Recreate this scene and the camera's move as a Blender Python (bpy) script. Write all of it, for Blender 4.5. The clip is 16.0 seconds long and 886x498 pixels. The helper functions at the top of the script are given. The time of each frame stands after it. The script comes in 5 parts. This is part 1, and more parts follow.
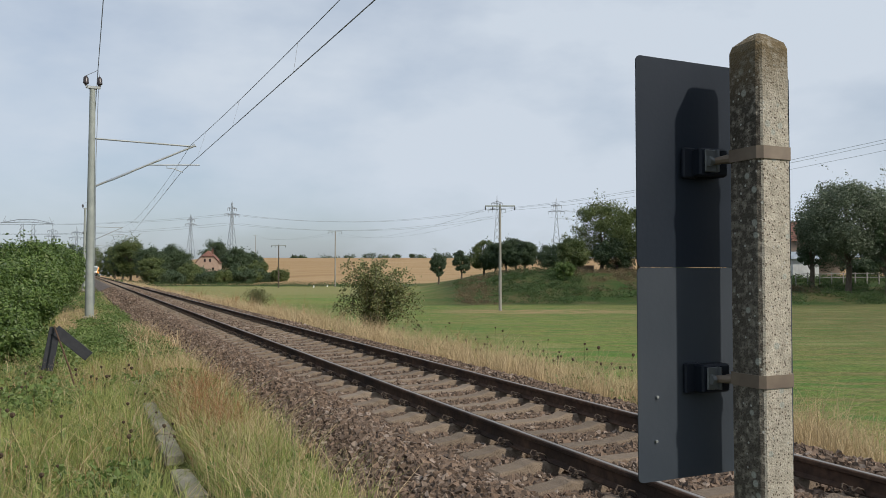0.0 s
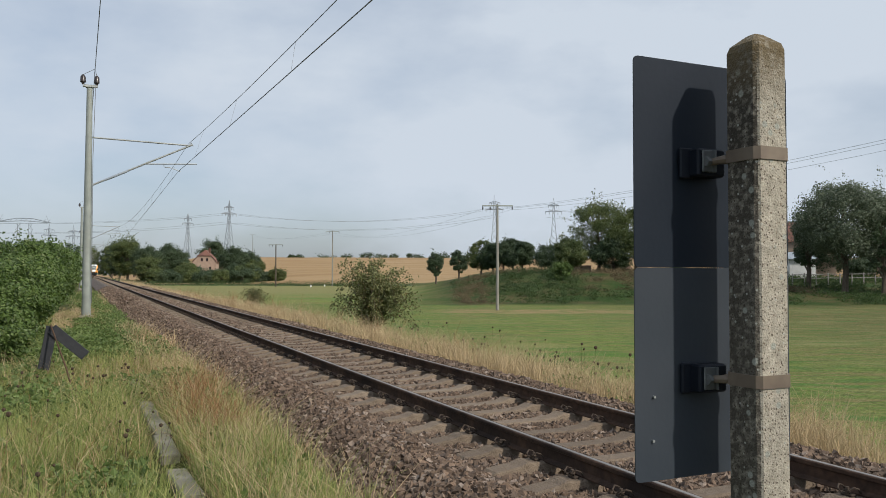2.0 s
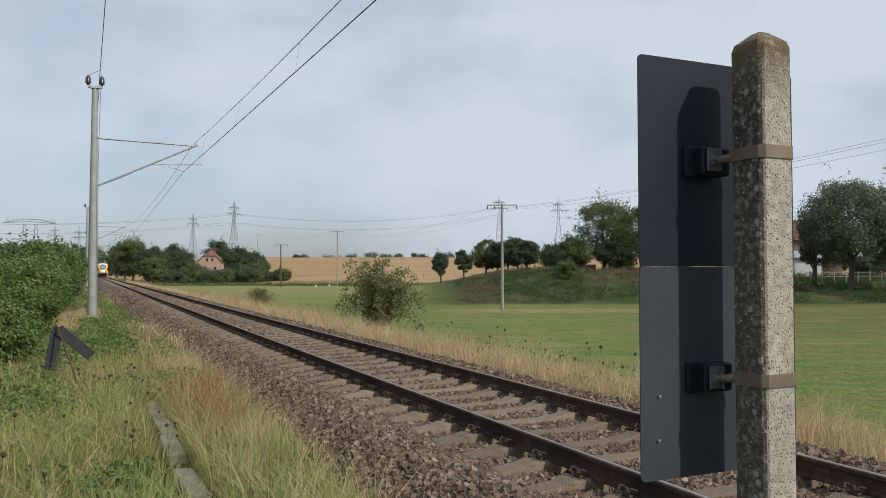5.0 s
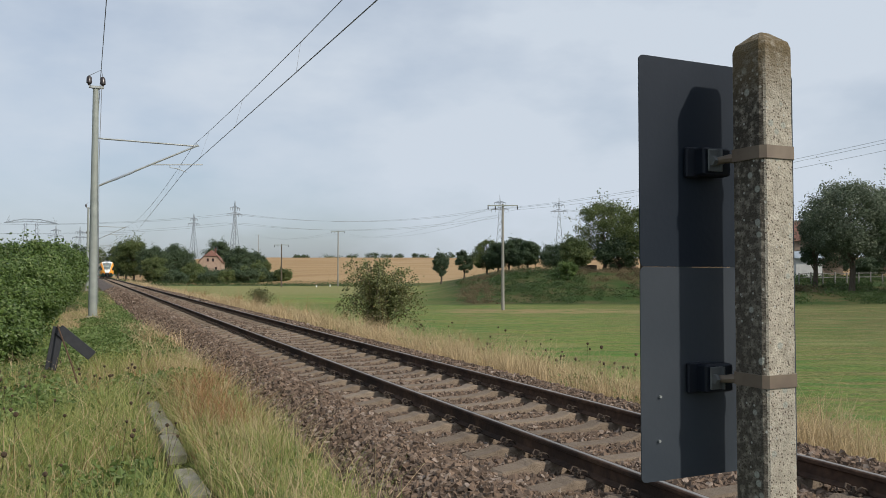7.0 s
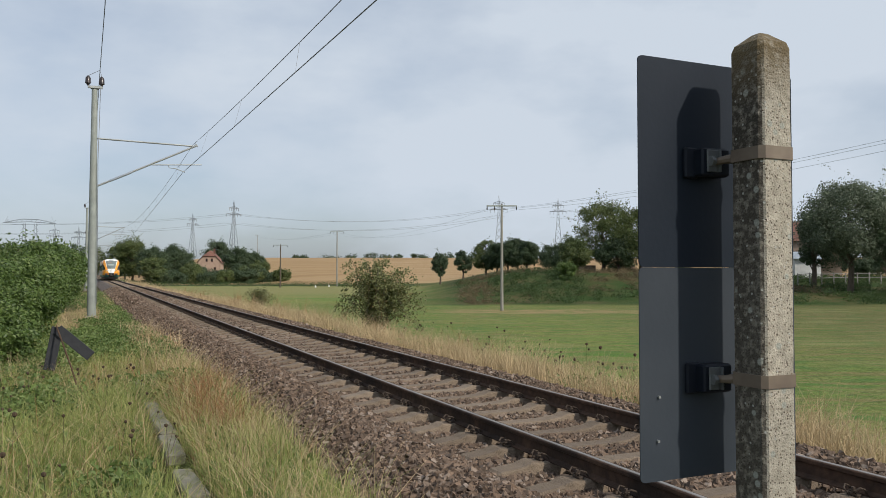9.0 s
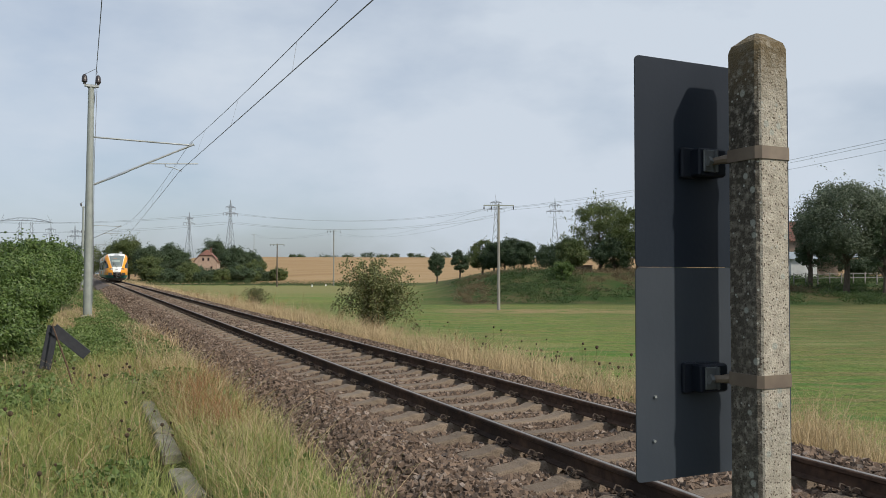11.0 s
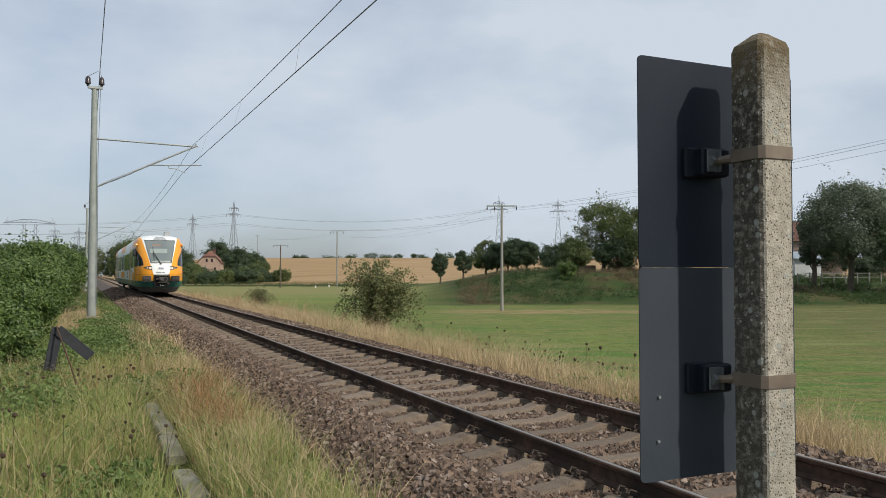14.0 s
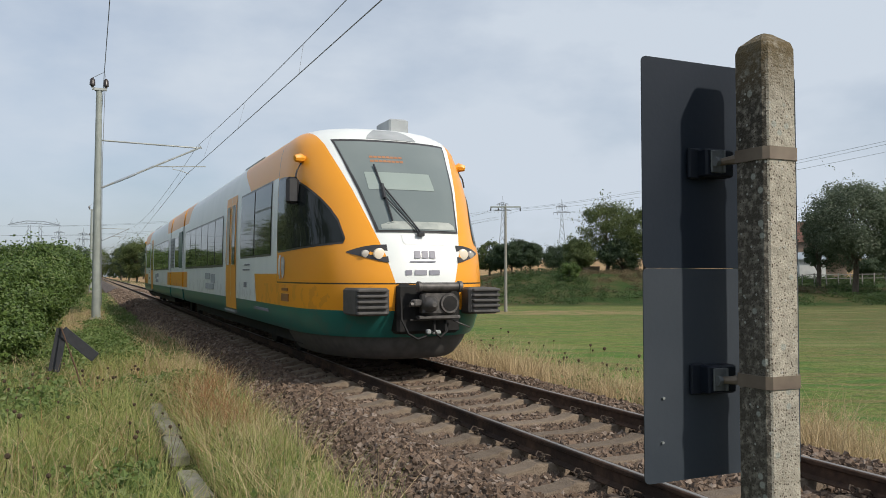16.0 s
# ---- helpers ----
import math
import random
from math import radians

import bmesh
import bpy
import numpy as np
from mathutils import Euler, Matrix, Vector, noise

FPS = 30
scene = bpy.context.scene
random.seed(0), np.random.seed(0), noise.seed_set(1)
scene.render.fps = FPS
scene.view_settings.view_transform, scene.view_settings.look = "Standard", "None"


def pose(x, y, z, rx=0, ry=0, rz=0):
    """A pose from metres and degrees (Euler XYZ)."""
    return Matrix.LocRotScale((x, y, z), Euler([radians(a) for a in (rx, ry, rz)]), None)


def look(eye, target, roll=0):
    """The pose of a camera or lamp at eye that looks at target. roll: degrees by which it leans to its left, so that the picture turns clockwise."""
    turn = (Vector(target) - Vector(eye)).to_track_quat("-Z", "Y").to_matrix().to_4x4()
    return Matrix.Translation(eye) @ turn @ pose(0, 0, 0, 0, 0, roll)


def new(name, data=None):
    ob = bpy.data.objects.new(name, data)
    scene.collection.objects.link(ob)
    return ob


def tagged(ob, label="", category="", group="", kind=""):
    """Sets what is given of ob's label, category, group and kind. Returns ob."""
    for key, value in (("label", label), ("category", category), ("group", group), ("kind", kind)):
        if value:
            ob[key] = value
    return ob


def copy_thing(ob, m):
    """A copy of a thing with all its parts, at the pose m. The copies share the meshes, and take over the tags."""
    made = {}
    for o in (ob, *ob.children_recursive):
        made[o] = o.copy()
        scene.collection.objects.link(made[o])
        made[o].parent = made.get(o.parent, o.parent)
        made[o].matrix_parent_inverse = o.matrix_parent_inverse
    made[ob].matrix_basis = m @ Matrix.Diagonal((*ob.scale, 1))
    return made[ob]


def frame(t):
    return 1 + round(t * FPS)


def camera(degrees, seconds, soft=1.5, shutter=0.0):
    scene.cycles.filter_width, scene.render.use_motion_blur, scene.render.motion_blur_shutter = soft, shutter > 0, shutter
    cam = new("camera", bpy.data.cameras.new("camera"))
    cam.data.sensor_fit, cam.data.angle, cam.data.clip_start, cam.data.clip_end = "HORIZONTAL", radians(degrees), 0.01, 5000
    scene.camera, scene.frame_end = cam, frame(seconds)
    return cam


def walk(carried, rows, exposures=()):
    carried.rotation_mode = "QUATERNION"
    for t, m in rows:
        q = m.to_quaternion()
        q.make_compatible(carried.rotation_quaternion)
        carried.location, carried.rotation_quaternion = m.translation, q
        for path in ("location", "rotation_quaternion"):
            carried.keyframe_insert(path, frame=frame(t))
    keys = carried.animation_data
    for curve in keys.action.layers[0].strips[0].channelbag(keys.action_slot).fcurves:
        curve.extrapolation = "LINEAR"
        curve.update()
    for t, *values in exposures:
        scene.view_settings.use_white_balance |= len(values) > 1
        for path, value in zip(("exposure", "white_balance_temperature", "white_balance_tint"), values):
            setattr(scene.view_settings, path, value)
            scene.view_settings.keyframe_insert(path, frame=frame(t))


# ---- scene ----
cam = camera(58.5, 16.0, soft=0.9)
EYE = Vector((-4.33, 0.0, 1.395))
LENS = 784 / math.tan(radians(29.25))
# seconds, sway to the left, sway upwards (in 1/LENS), lean in degrees
SWAY = [
    (0.0, 0.00, 0.00, 0.000),
    (0.5, -2.30, 0.02, 0.018),
    (1.0, -4.26, 0.08, 0.059),
    (1.5, -4.91, -0.03, 0.073),
    (2.0, -4.70, -0.50, 0.108),
    (2.5, -3.38, -0.81, 0.062),
    (3.0, -1.93, -1.09, 0.043),
    (3.5, 0.29, -0.66, -0.023),
    (4.0, 1.74, -0.97, -0.074),
    (6.5, 5.74, -1.23, 0.022),
    (7.0, 4.85, -0.75, 0.005),
    (7.5, 3.44, -0.09, 0.030),
    (8.0, 2.27, -0.20, 0.046),
    (8.5, 1.75, -0.32, 0.054),
    (9.0, 3.07, -0.22, 0.023),
    (11.5, -3.56, -1.25, 0.118),
    (12.0, -3.00, -0.93, 0.068),
    (12.5, -3.40, -0.66, 0.088),
    (13.0, -3.14, -0.66, 0.087),
    (13.5, -1.64, -0.12, 0.008),
    (14.0, 3.11, -0.02, -0.016),
    (14.5, 9.27, 0.39, -0.054),
    (15.0, 12.24, 0.79, -0.113),
    (15.5, 11.35, 1.38, -0.059),
    (16.0, 9.71, 1.86, -0.045),
]


def aim(dx, dy, lean):
    yaw, pitch = math.atan(636 / LENS) - dx / LENS, math.atan(45 / LENS) + dy / LENS
    way = Vector((math.sin(yaw) * math.cos(pitch), math.cos(yaw) * math.cos(pitch), math.sin(pitch)))
    return look(EYE, EYE + way, lean)


walk(cam, [(t, aim(dx, dy, lean)) for t, dx, dy, lean in SWAY])

# ---- light ----
SUN_AZ, SUN_EL = 153.5, 38.0  # degrees clockwise from +y, and above the horizon
world = bpy.data.worlds.new("sky")
scene.world = world
world.use_nodes = True
wn, wl = world.node_tree.nodes, world.node_tree.links
wn.clear()
w_out, w_sky, w_bg1 = wn.new("ShaderNodeOutputWorld"), wn.new("ShaderNodeTexSky"), wn.new("ShaderNodeBackground")
w_sky.sky_type, w_sky.sun_disc = "NISHITA", False
w_sky.sun_elevation, w_sky.sun_rotation = radians(SUN_EL), radians(SUN_AZ)
w_sky.air_density, w_sky.dust_density, w_sky.ozone_density = 1.0, 2.2, 3.0
w_bg1.inputs[1].default_value = 0.12
wl.new(w_sky.outputs[0], w_bg1.inputs[0])
w_tc, w_map, w_noise, w_ramp = (wn.new("ShaderNode" + n) for n in ("TexCoord", "Mapping", "TexNoise", "ValToRGB"))
w_map.inputs["Scale"].default_value = (1.0, 1.0, 2.2)
w_map.inputs["Location"].default_value = (2.4, 0.7, 1.9)
w_noise.inputs["Scale"].default_value, w_noise.inputs["Detail"].default_value = 2.3, 6.0
w_noise.inputs["Roughness"].default_value = 0.52
w_ramp.color_ramp.elements[0].position, w_ramp.color_ramp.elements[1].position = 0.34, 0.60
w_ramp.color_ramp.elements[0].color, w_ramp.color_ramp.elements[1].color = (0.40, 0.40, 0.40, 1), (0.98, 0.98, 0.98, 1)
w_bg2, w_mix = wn.new("ShaderNodeBackground"), wn.new("ShaderNodeMixShader")
w_bg2.inputs[0].default_value, w_bg2.inputs[1].default_value = (0.795, 0.885, 1.0, 1), 0.86
wl.new(w_tc.outputs["Generated"], w_map.inputs[0])
wl.new(w_map.outputs[0], w_noise.inputs[0])
wl.new(w_noise.outputs[0], w_ramp.inputs[0])
wl.new(w_ramp.outputs[0], w_mix.inputs[0])
wl.new(w_bg1.outputs[0], w_mix.inputs[1])
wl.new(w_bg2.outputs[0], w_mix.inputs[2])
wl.new(w_mix.outputs[0], w_out.inputs[0])
sun = new("sun", bpy.data.lights.new("sun", "SUN"))
sun.data.energy, sun.data.angle, sun.data.color = 3.8, radians(1.2), (1.0, 0.93, 0.82)
sa, se = radians(SUN_AZ), radians(SUN_EL)
SUNWAY = Vector((math.sin(sa) * math.cos(se), math.cos(sa) * math.cos(se), math.sin(se)))
sun.matrix_basis = look(SUNWAY * 50, (0, 0, 0))
scene.view_settings.exposure = -0.15


# ---- materials ----
def material(name, c1, c2, scale=8.0, rough=0.7, metal=0.0, bump=0.0, fine=0.0, c3=None, coords="Object", island=False, thin=0.0, stretch=(1, 1, 1), spec=0.5, each=False):
    """Two-tone noise at one scale, stains of c3 at a tenth of it, and fine relief."""
    m = bpy.data.materials.new(name)
    m.use_nodes = True
    n, l = m.node_tree.nodes, m.node_tree.links
    b = n["Principled BSDF"]
    b.inputs["Roughness"].default_value, b.inputs["Metallic"].default_value = rough, metal
    b.inputs["Specular IOR Level"].default_value = spec
    tc, mp = n.new("ShaderNodeTexCoord"), n.new("ShaderNodeMapping")
    mp.inputs["Scale"].default_value = stretch
    l.new(tc.outputs[coords], mp.inputs[0])
    ns = n.new("ShaderNodeTexNoise")
    ns.inputs["Scale"].default_value, ns.inputs["Detail"].default_value = scale, 5.0
    l.new(mp.outputs[0], ns.inputs[0])
    rp = n.new("ShaderNodeValToRGB")
    rp.color_ramp.elements[0].position, rp.color_ramp.elements[1].position = 0.33, 0.67
    rp.color_ramp.elements[0].color, rp.color_ramp.elements[1].color = (*c1, 1), (*c2, 1)
    l.new(ns.outputs[0], rp.inputs[0])
    col = rp.outputs[0]
    if island or each:
        g = n.new("ShaderNodeNewGeometry" if island else "ShaderNodeObjectInfo")
        r2 = n.new("ShaderNodeValToRGB")
        r2.color_ramp.elements[0].color, r2.color_ramp.elements[1].color = (*c1, 1), (*c2, 1)
        if c3:
            e = r2.color_ramp.elements.new(0.8)
            e.color = (*c2, 1)
            r2.color_ramp.elements[2].color = (*c3, 1)
        l.new(g.outputs["Random Per Island" if island else "Random"], r2.inputs[0])
        mx = n.new("ShaderNodeMix")
        mx.data_type = "RGBA"
        mx.inputs[0].default_value = 0.6
        l.new(col, mx.inputs[6]), l.new(r2.outputs[0], mx.inputs[7])
        col = mx.outputs[2]
    elif c3:
        n2 = n.new("ShaderNodeTexNoise")
        n2.inputs["Scale"].default_value, n2.inputs["Detail"].default_value = scale * 0.13, 4.0
        l.new(mp.outputs[0], n2.inputs[0])
        r2 = n.new("ShaderNodeValToRGB")
        r2.color_ramp.elements[0].position, r2.color_ramp.elements[1].position = 0.45, 0.65
        l.new(n2.outputs[0], r2.inputs[0])
        mx = n.new("ShaderNodeMix")
        mx.data_type = "RGBA"
        l.new(r2.outputs[0], mx.inputs[0]), l.new(col, mx.inputs[6])
        mx.inputs[7].default_value = (*c3, 1)
        col = mx.outputs[2]
    l.new(col, b.inputs["Base Color"])
    if bump:
        n3, bp = n.new("ShaderNodeTexNoise"), n.new("ShaderNodeBump")
        n3.inputs["Scale"].default_value, n3.inputs["Detail"].default_value = fine or scale * 4, 6.0
        bp.inputs["Strength"].default_value, bp.inputs["Distance"].default_value = min(1.0, bump), 0.02
        l.new(mp.outputs[0], n3.inputs[0]), l.new(n3.outputs[0], bp.inputs["Height"])
        l.new(bp.outputs[0], b.inputs["Normal"])
    if thin:
        tr, ms = n.new("ShaderNodeBsdfTranslucent"), n.new("ShaderNodeMixShader")
        ms.inputs[0].default_value = thin
        l.new(col, tr.inputs[0]), l.new(b.outputs[0], ms.inputs[1]), l.new(tr.outputs[0], ms.inputs[2])
        l.new(ms.outputs[0], n["Material Output"].inputs[0])
    return m


def glow(name, colour, strength):
    m = material(name, colour, colour, rough=0.3)
    b = m.node_tree.nodes["Principled BSDF"]
    b.inputs["Emission Color"].default_value, b.inputs["Emission Strength"].default_value = (*colour, 1), strength
    return m


RUST = material("rail_rust", (0.050, 0.032, 0.024), (0.095, 0.058, 0.040), 14, 0.85, 0.0, 0.3, c3=(0.032, 0.023, 0.019), spec=0.15)
STEEL = material("rail_steel", (0.22, 0.20, 0.18), (0.36, 0.335, 0.305), 5, 0.5, 0.6, stretch=(1, 0.05, 1))
SLEEPER = material("sleeper_concrete", (0.118, 0.088, 0.062), (0.222, 0.170, 0.122), 14, 0.9, 0, 0.8, 60, each=True, c3=(0.26, 0.21, 0.16))
STONE = material("ballast_stone", (0.038, 0.027, 0.020), (0.195, 0.132, 0.091), 20, 0.9, 0, 0.3, 80, c3=(0.33, 0.275, 0.23), island=True)
BED = material("ballast_bed", (0.035, 0.025, 0.021), (0.15, 0.115, 0.095), 16, 0.95, 0, 1.0, 22)
KERB = material("trough_concrete", (0.17, 0.16, 0.125), (0.30, 0.28, 0.23), 12, 0.92, 0, 0.6, 90, c3=(0.18, 0.17, 0.12))
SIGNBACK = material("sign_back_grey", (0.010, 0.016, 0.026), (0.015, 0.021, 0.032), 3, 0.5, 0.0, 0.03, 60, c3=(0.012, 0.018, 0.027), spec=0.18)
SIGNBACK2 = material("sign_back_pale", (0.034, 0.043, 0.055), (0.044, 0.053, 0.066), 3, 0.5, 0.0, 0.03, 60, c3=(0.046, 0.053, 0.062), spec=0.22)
BLACK = material("black_steel", (0.018, 0.018, 0.020), (0.03, 0.03, 0.033), 10, 0.5)
BAND = material("galvanised_band", (0.13, 0.10, 0.075), (0.20, 0.16, 0.12), 12, 0.65, 0.1)
ZINC = material("galvanised_steel", (0.30, 0.32, 0.32), (0.42, 0.44, 0.43), 4, 0.55, 0.5, c3=(0.25, 0.27, 0.26))
MASTPAINT = material("mast_grey", (0.23, 0.255, 0.235), (0.31, 0.335, 0.31), 3, 0.6, 0.0, 0.05, c3=(0.26, 0.28, 0.25))
WIRE = material("wire_copper", (0.15, 0.155, 0.165), (0.20, 0.205, 0.215), 3, 0.5, 0.3)
INSUL = material("insulator_brown", (0.02, 0.016, 0.016), (0.04, 0.03, 0.03), 5, 0.3)
LATTICE = material("pylon_steel", (0.22, 0.26, 0.30), (0.30, 0.34, 0.38), 1, 0.6, 0.1)
WOOD = material("pole_wood", (0.19, 0.18, 0.16), (0.29, 0.28, 0.25), 8, 0.9, 0, 0.4, stretch=(1, 1, 0.1))
GRASS = material("green_grass", (0.095, 0.155, 0.026), (0.41, 0.43, 0.14), 0.8, 0.6, island=True, thin=0.35, c3=(0.56, 0.49, 0.25))
DRY = material("dry_grass", (0.34, 0.25, 0.13), (0.66, 0.51, 0.31), 2.0, 0.7, island=True, thin=0.3, c3=(0.30, 0.235, 0.10))
RUSTWEED = material("dead_weed", (0.23, 0.11, 0.045), (0.35, 0.19, 0.08), 2.0, 0.8, island=True, thin=0.2)
HEDGELEAF = material("hedge_leaf", (0.034, 0.070, 0.014), (0.165, 0.245, 0.060), 0.45, 0.5, island=True, thin=0.4, c3=(0.27, 0.32, 0.13))
WEEDLEAF = material("verge_weed_leaf", (0.055, 0.100, 0.020), (0.20, 0.275, 0.080), 0.7, 0.55, island=True, thin=0.4, c3=(0.32, 0.36, 0.17))
TREELEAF = material("tree_leaf", (0.044, 0.074, 0.020), (0.150, 0.185, 0.056), 0.3, 0.55, island=True, thin=0.35, c3=(0.24, 0.24, 0.09))
DARKLEAF = material("dark_tree_leaf", (0.024, 0.048, 0.020), (0.070, 0.108, 0.044), 0.3, 0.55, island=True, thin=0.25, c3=(0.09, 0.115, 0.055))
WILLOW = material("willow_leaf", (0.050, 0.075, 0.040), (0.165, 0.20, 0.125), 0.4, 0.5, island=True, thin=0.3, c3=(0.25, 0.28, 0.20))
BUSHLEAF = material("bush_leaf", (0.085, 0.110, 0.034), (0.235, 0.245, 0.10), 2, 0.55, island=True, thin=0.3, c3=(0.22, 0.14, 0.06))
BARK = material("bark", (0.07, 0.055, 0.04), (0.13, 0.105, 0.08), 6, 0.95, 0, 0.7, stretch=(1, 1, 0.3))
SEED = material("seed_head", (0.035, 0.022, 0.012), (0.085, 0.055, 0.03), 60, 0.9)
PLASTER = material("house_plaster", (0.30, 0.222, 0.170), (0.37, 0.275, 0.215), 1, 0.9)
ROOFTILE = material("roof_tile", (0.16, 0.072, 0.050), (0.22, 0.105, 0.075), 2, 0.85, c3=(0.13, 0.065, 0.05))
WHITEWALL = material("white_wall", (0.60, 0.60, 0.58), (0.75, 0.75, 0.73), 1, 0.8)
BLACKGLASS = material("dark_glass", (0.012, 0.014, 0.016), (0.018, 0.02, 0.022), 1, 0.06)


# ---- mesh helpers ----
def mesh_fast(name, verts, faces, mat, smooth=False):
    """A mesh out of arrays: verts (n, 3), faces (m, k)."""
    verts, faces = np.asarray(verts, np.float32), np.asarray(faces, np.int32)
    me = bpy.data.meshes.new(name)
    me.vertices.add(len(verts)), me.vertices.foreach_set("co", verts.ravel())
    m, k = faces.shape
    me.loops.add(m * k), me.loops.foreach_set("vertex_index", faces.ravel())
    me.polygons.add(m), me.polygons.foreach_set("loop_start", np.arange(0, m * k, k, dtype=np.int32))
    me.polygons.foreach_set("use_smooth", np.full(m, smooth))
    me.update(calc_edges=True), me.validate()
    me.materials.append(mat)
    return me


class Geo:
    """Collects solids in one list of vertices and faces."""

    def __init__(self):
        self.v, self.f = [], []

    def add(self, verts, faces):
        k = len(self.v)
        self.v += [tuple(p) for p in verts]
        self.f += [tuple(i + k for i in f) for f in faces]
        return self

    def box(self, c, s, turn=None, taper=1.0, bevel=0.0):
        x, y, z = s[0] / 2, s[1] / 2, s[2] / 2
        if bevel:
            e = min(bevel, x * 0.9, y * 0.9, z * 0.9)
            rings = []
            for zz, i in ((-z, e), (-z + e, 0), (z - e, 0), (z, e)):
                a, b = x - i, y - i
                rings.append([(a - e, -b, zz), (a, -b + e, zz), (a, b - e, zz), (a - e, b, zz), (-a + e, b, zz), (-a, b - e, zz), (-a, -b + e, zz), (-a + e, -b, zz)])
            vs = [Vector(p) for r in rings for p in r]
            fs = [(k * 8 + i, k * 8 + (i + 1) % 8, k * 8 + 8 + (i + 1) % 8, k * 8 + 8 + i) for k in range(3) for i in range(8)]
            fs += [tuple(range(7, -1, -1)), tuple(range(24, 32))]
        else:
            t = taper
            vs = [Vector(p) for p in ((-x, -y, -z), (x, -y, -z), (x, y, -z), (-x, y, -z), (-x * t, -y * t, z), (x * t, -y * t, z), (x * t, y * t, z), (-x * t, y * t, z))]
            fs = [(3, 2, 1, 0), (4, 5, 6, 7), (0, 1, 5, 4), (1, 2, 6, 5), (2, 3, 7, 6), (3, 0, 4, 7)]
        m = Matrix.Translation(c) @ (turn.to_4x4() if turn else Matrix())
        return self.add([m @ p for p in vs], fs)

    def tube(self, points, radii, n=8):
        """A round bar along points, with a radius for each, or one."""
        pts = [Vector(p) for p in points]
        rad = radii if isinstance(radii, (list, tuple)) else [radii] * len(pts)
        vs, fs = [], []
        for i, p in enumerate(pts):
            d = (pts[min(i + 1, len(pts) - 1)] - pts[max(i - 1, 0)]).normalized()
            a = d.orthogonal().normalized() if abs(d.z) > 0.9 else d.cross(Vector((0, 0, 1))).normalized()
            b = d.cross(a)
            vs += [p + rad[i] * (math.cos(2 * math.pi * j / n) * a + math.sin(2 * math.pi * j / n) * b) for j in range(n)]
        for i in range(len(pts) - 1):
            fs += [(i * n + j, i * n + (j + 1) % n, i * n + n + (j + 1) % n, i * n + n + j) for j in range(n)]
        fs += [tuple(range(n - 1, -1, -1)), tuple(range((len(pts) - 1) * n, len(pts) * n))]
        return self.add(vs, fs)

    def loft(self, rings, caps=True):
        n = len(rings[0])
        fs = [(i * n + j, i * n + (j + 1) % n, i * n + n + (j + 1) % n, i * n + n + j) for i in range(len(rings) - 1) for j in range(n)]
        if caps:
            fs += [tuple(range(n - 1, -1, -1)), tuple(range((len(rings) - 1) * n, len(rings) * n))]
        return self.add([p for r in rings for p in r], fs)

    def mesh(self, name, mat, smooth=False):
        me = bpy.data.meshes.new(name)
        me.from_pydata(self.v, [], self.f)
        bm = bmesh.new()
        bm.from_mesh(me)
        bmesh.ops.recalc_face_normals(bm, faces=bm.faces)
        bm.to_mesh(me)
        bm.free()
        me.polygons.foreach_set("use_smooth", [smooth] * len(me.polygons))
        if smooth:
            me.set_sharp_from_angle(angle=radians(38))
        me.materials.append(mat)
        return me


def part(name, geo, mat, parent, label="", smooth=False):
    me = geo if isinstance(geo, bpy.types.Mesh) else geo.mesh(name, mat, smooth)
    ob = new(name, me)
    ob.parent = parent
    return tagged(ob, label)


def thing(name, label, category, place=None, group="", kind=""):
    ob = tagged(new(name), label, category, group, kind)
    ob.empty_display_size = 0.1
    if place is not None:
        ob.matrix_basis = place
    return ob


def smooth_step(a, b, x):
    t = np.clip((np.asarray(x, float) - a) / (b - a), 0, 1)
    return t * t * (3 - 2 * t)


# ---- ground ----
HEAD = math.atan(636 / LENS)


def ground_z(x, y):
    """Height of the land: a low embankment, a field below it, a bank to the east and a long hill."""
    x, y = np.asarray(x, float), np.asarray(y, float)
    p = (x + 4.33) * math.sin(HEAD) + y * math.cos(HEAD)
    q = (x + 4.33) * math.cos(HEAD) - y * math.sin(HEAD)
    left = -0.30 - 0.5 * smooth_step(6, 10, -x) - 0.22 * smooth_step(15, 30, y)
    field = -1.8 + 0.8 * smooth_step(75, 175, p) + 13.3 * np.clip((p - 175) / 345, 0, 1) * smooth_step(20, 70, x)
    field = field - 16 * smooth_step(560, 900, p) * smooth_step(20, 70, x)
    bank = 3.3 * smooth_step(82, 110, p) * smooth_step(-6, 12, q) * (1 - smooth_step(140, 240, p)) * (1 - 0.38 * smooth_step(30, 42, q))
    right = -0.45 + (field + bank + 0.45) * smooth_step(2.2, 7.5, x)
    far = -0.6 + (right + 0.6) * smooth_step(4, 30, x)
    right = right + (far - right) * smooth_step(150, 260, p)
    z = np.where(x < 0, left, right)
    bed = 1 - smooth_step(2.0, 2.6, np.abs(x))
    z = z * (1 - bed) + -0.55 * bed
    bumps = 0.05 * np.sin(x * 1.9 + 0.7 * np.sin(y * 0.8)) * np.sin(y * 1.3 + x * 0.4)
    return z + bumps * smooth_step(2.4, 4.0, np.abs(x))


def axis(bounds):
    out = [bounds[0][0]]
    for a, b, step in bounds:
        k = max(1, round((b - a) / step))
        out += [a + (b - a) * (i + 1) / k for i in range(k)]
    return np.array(out)


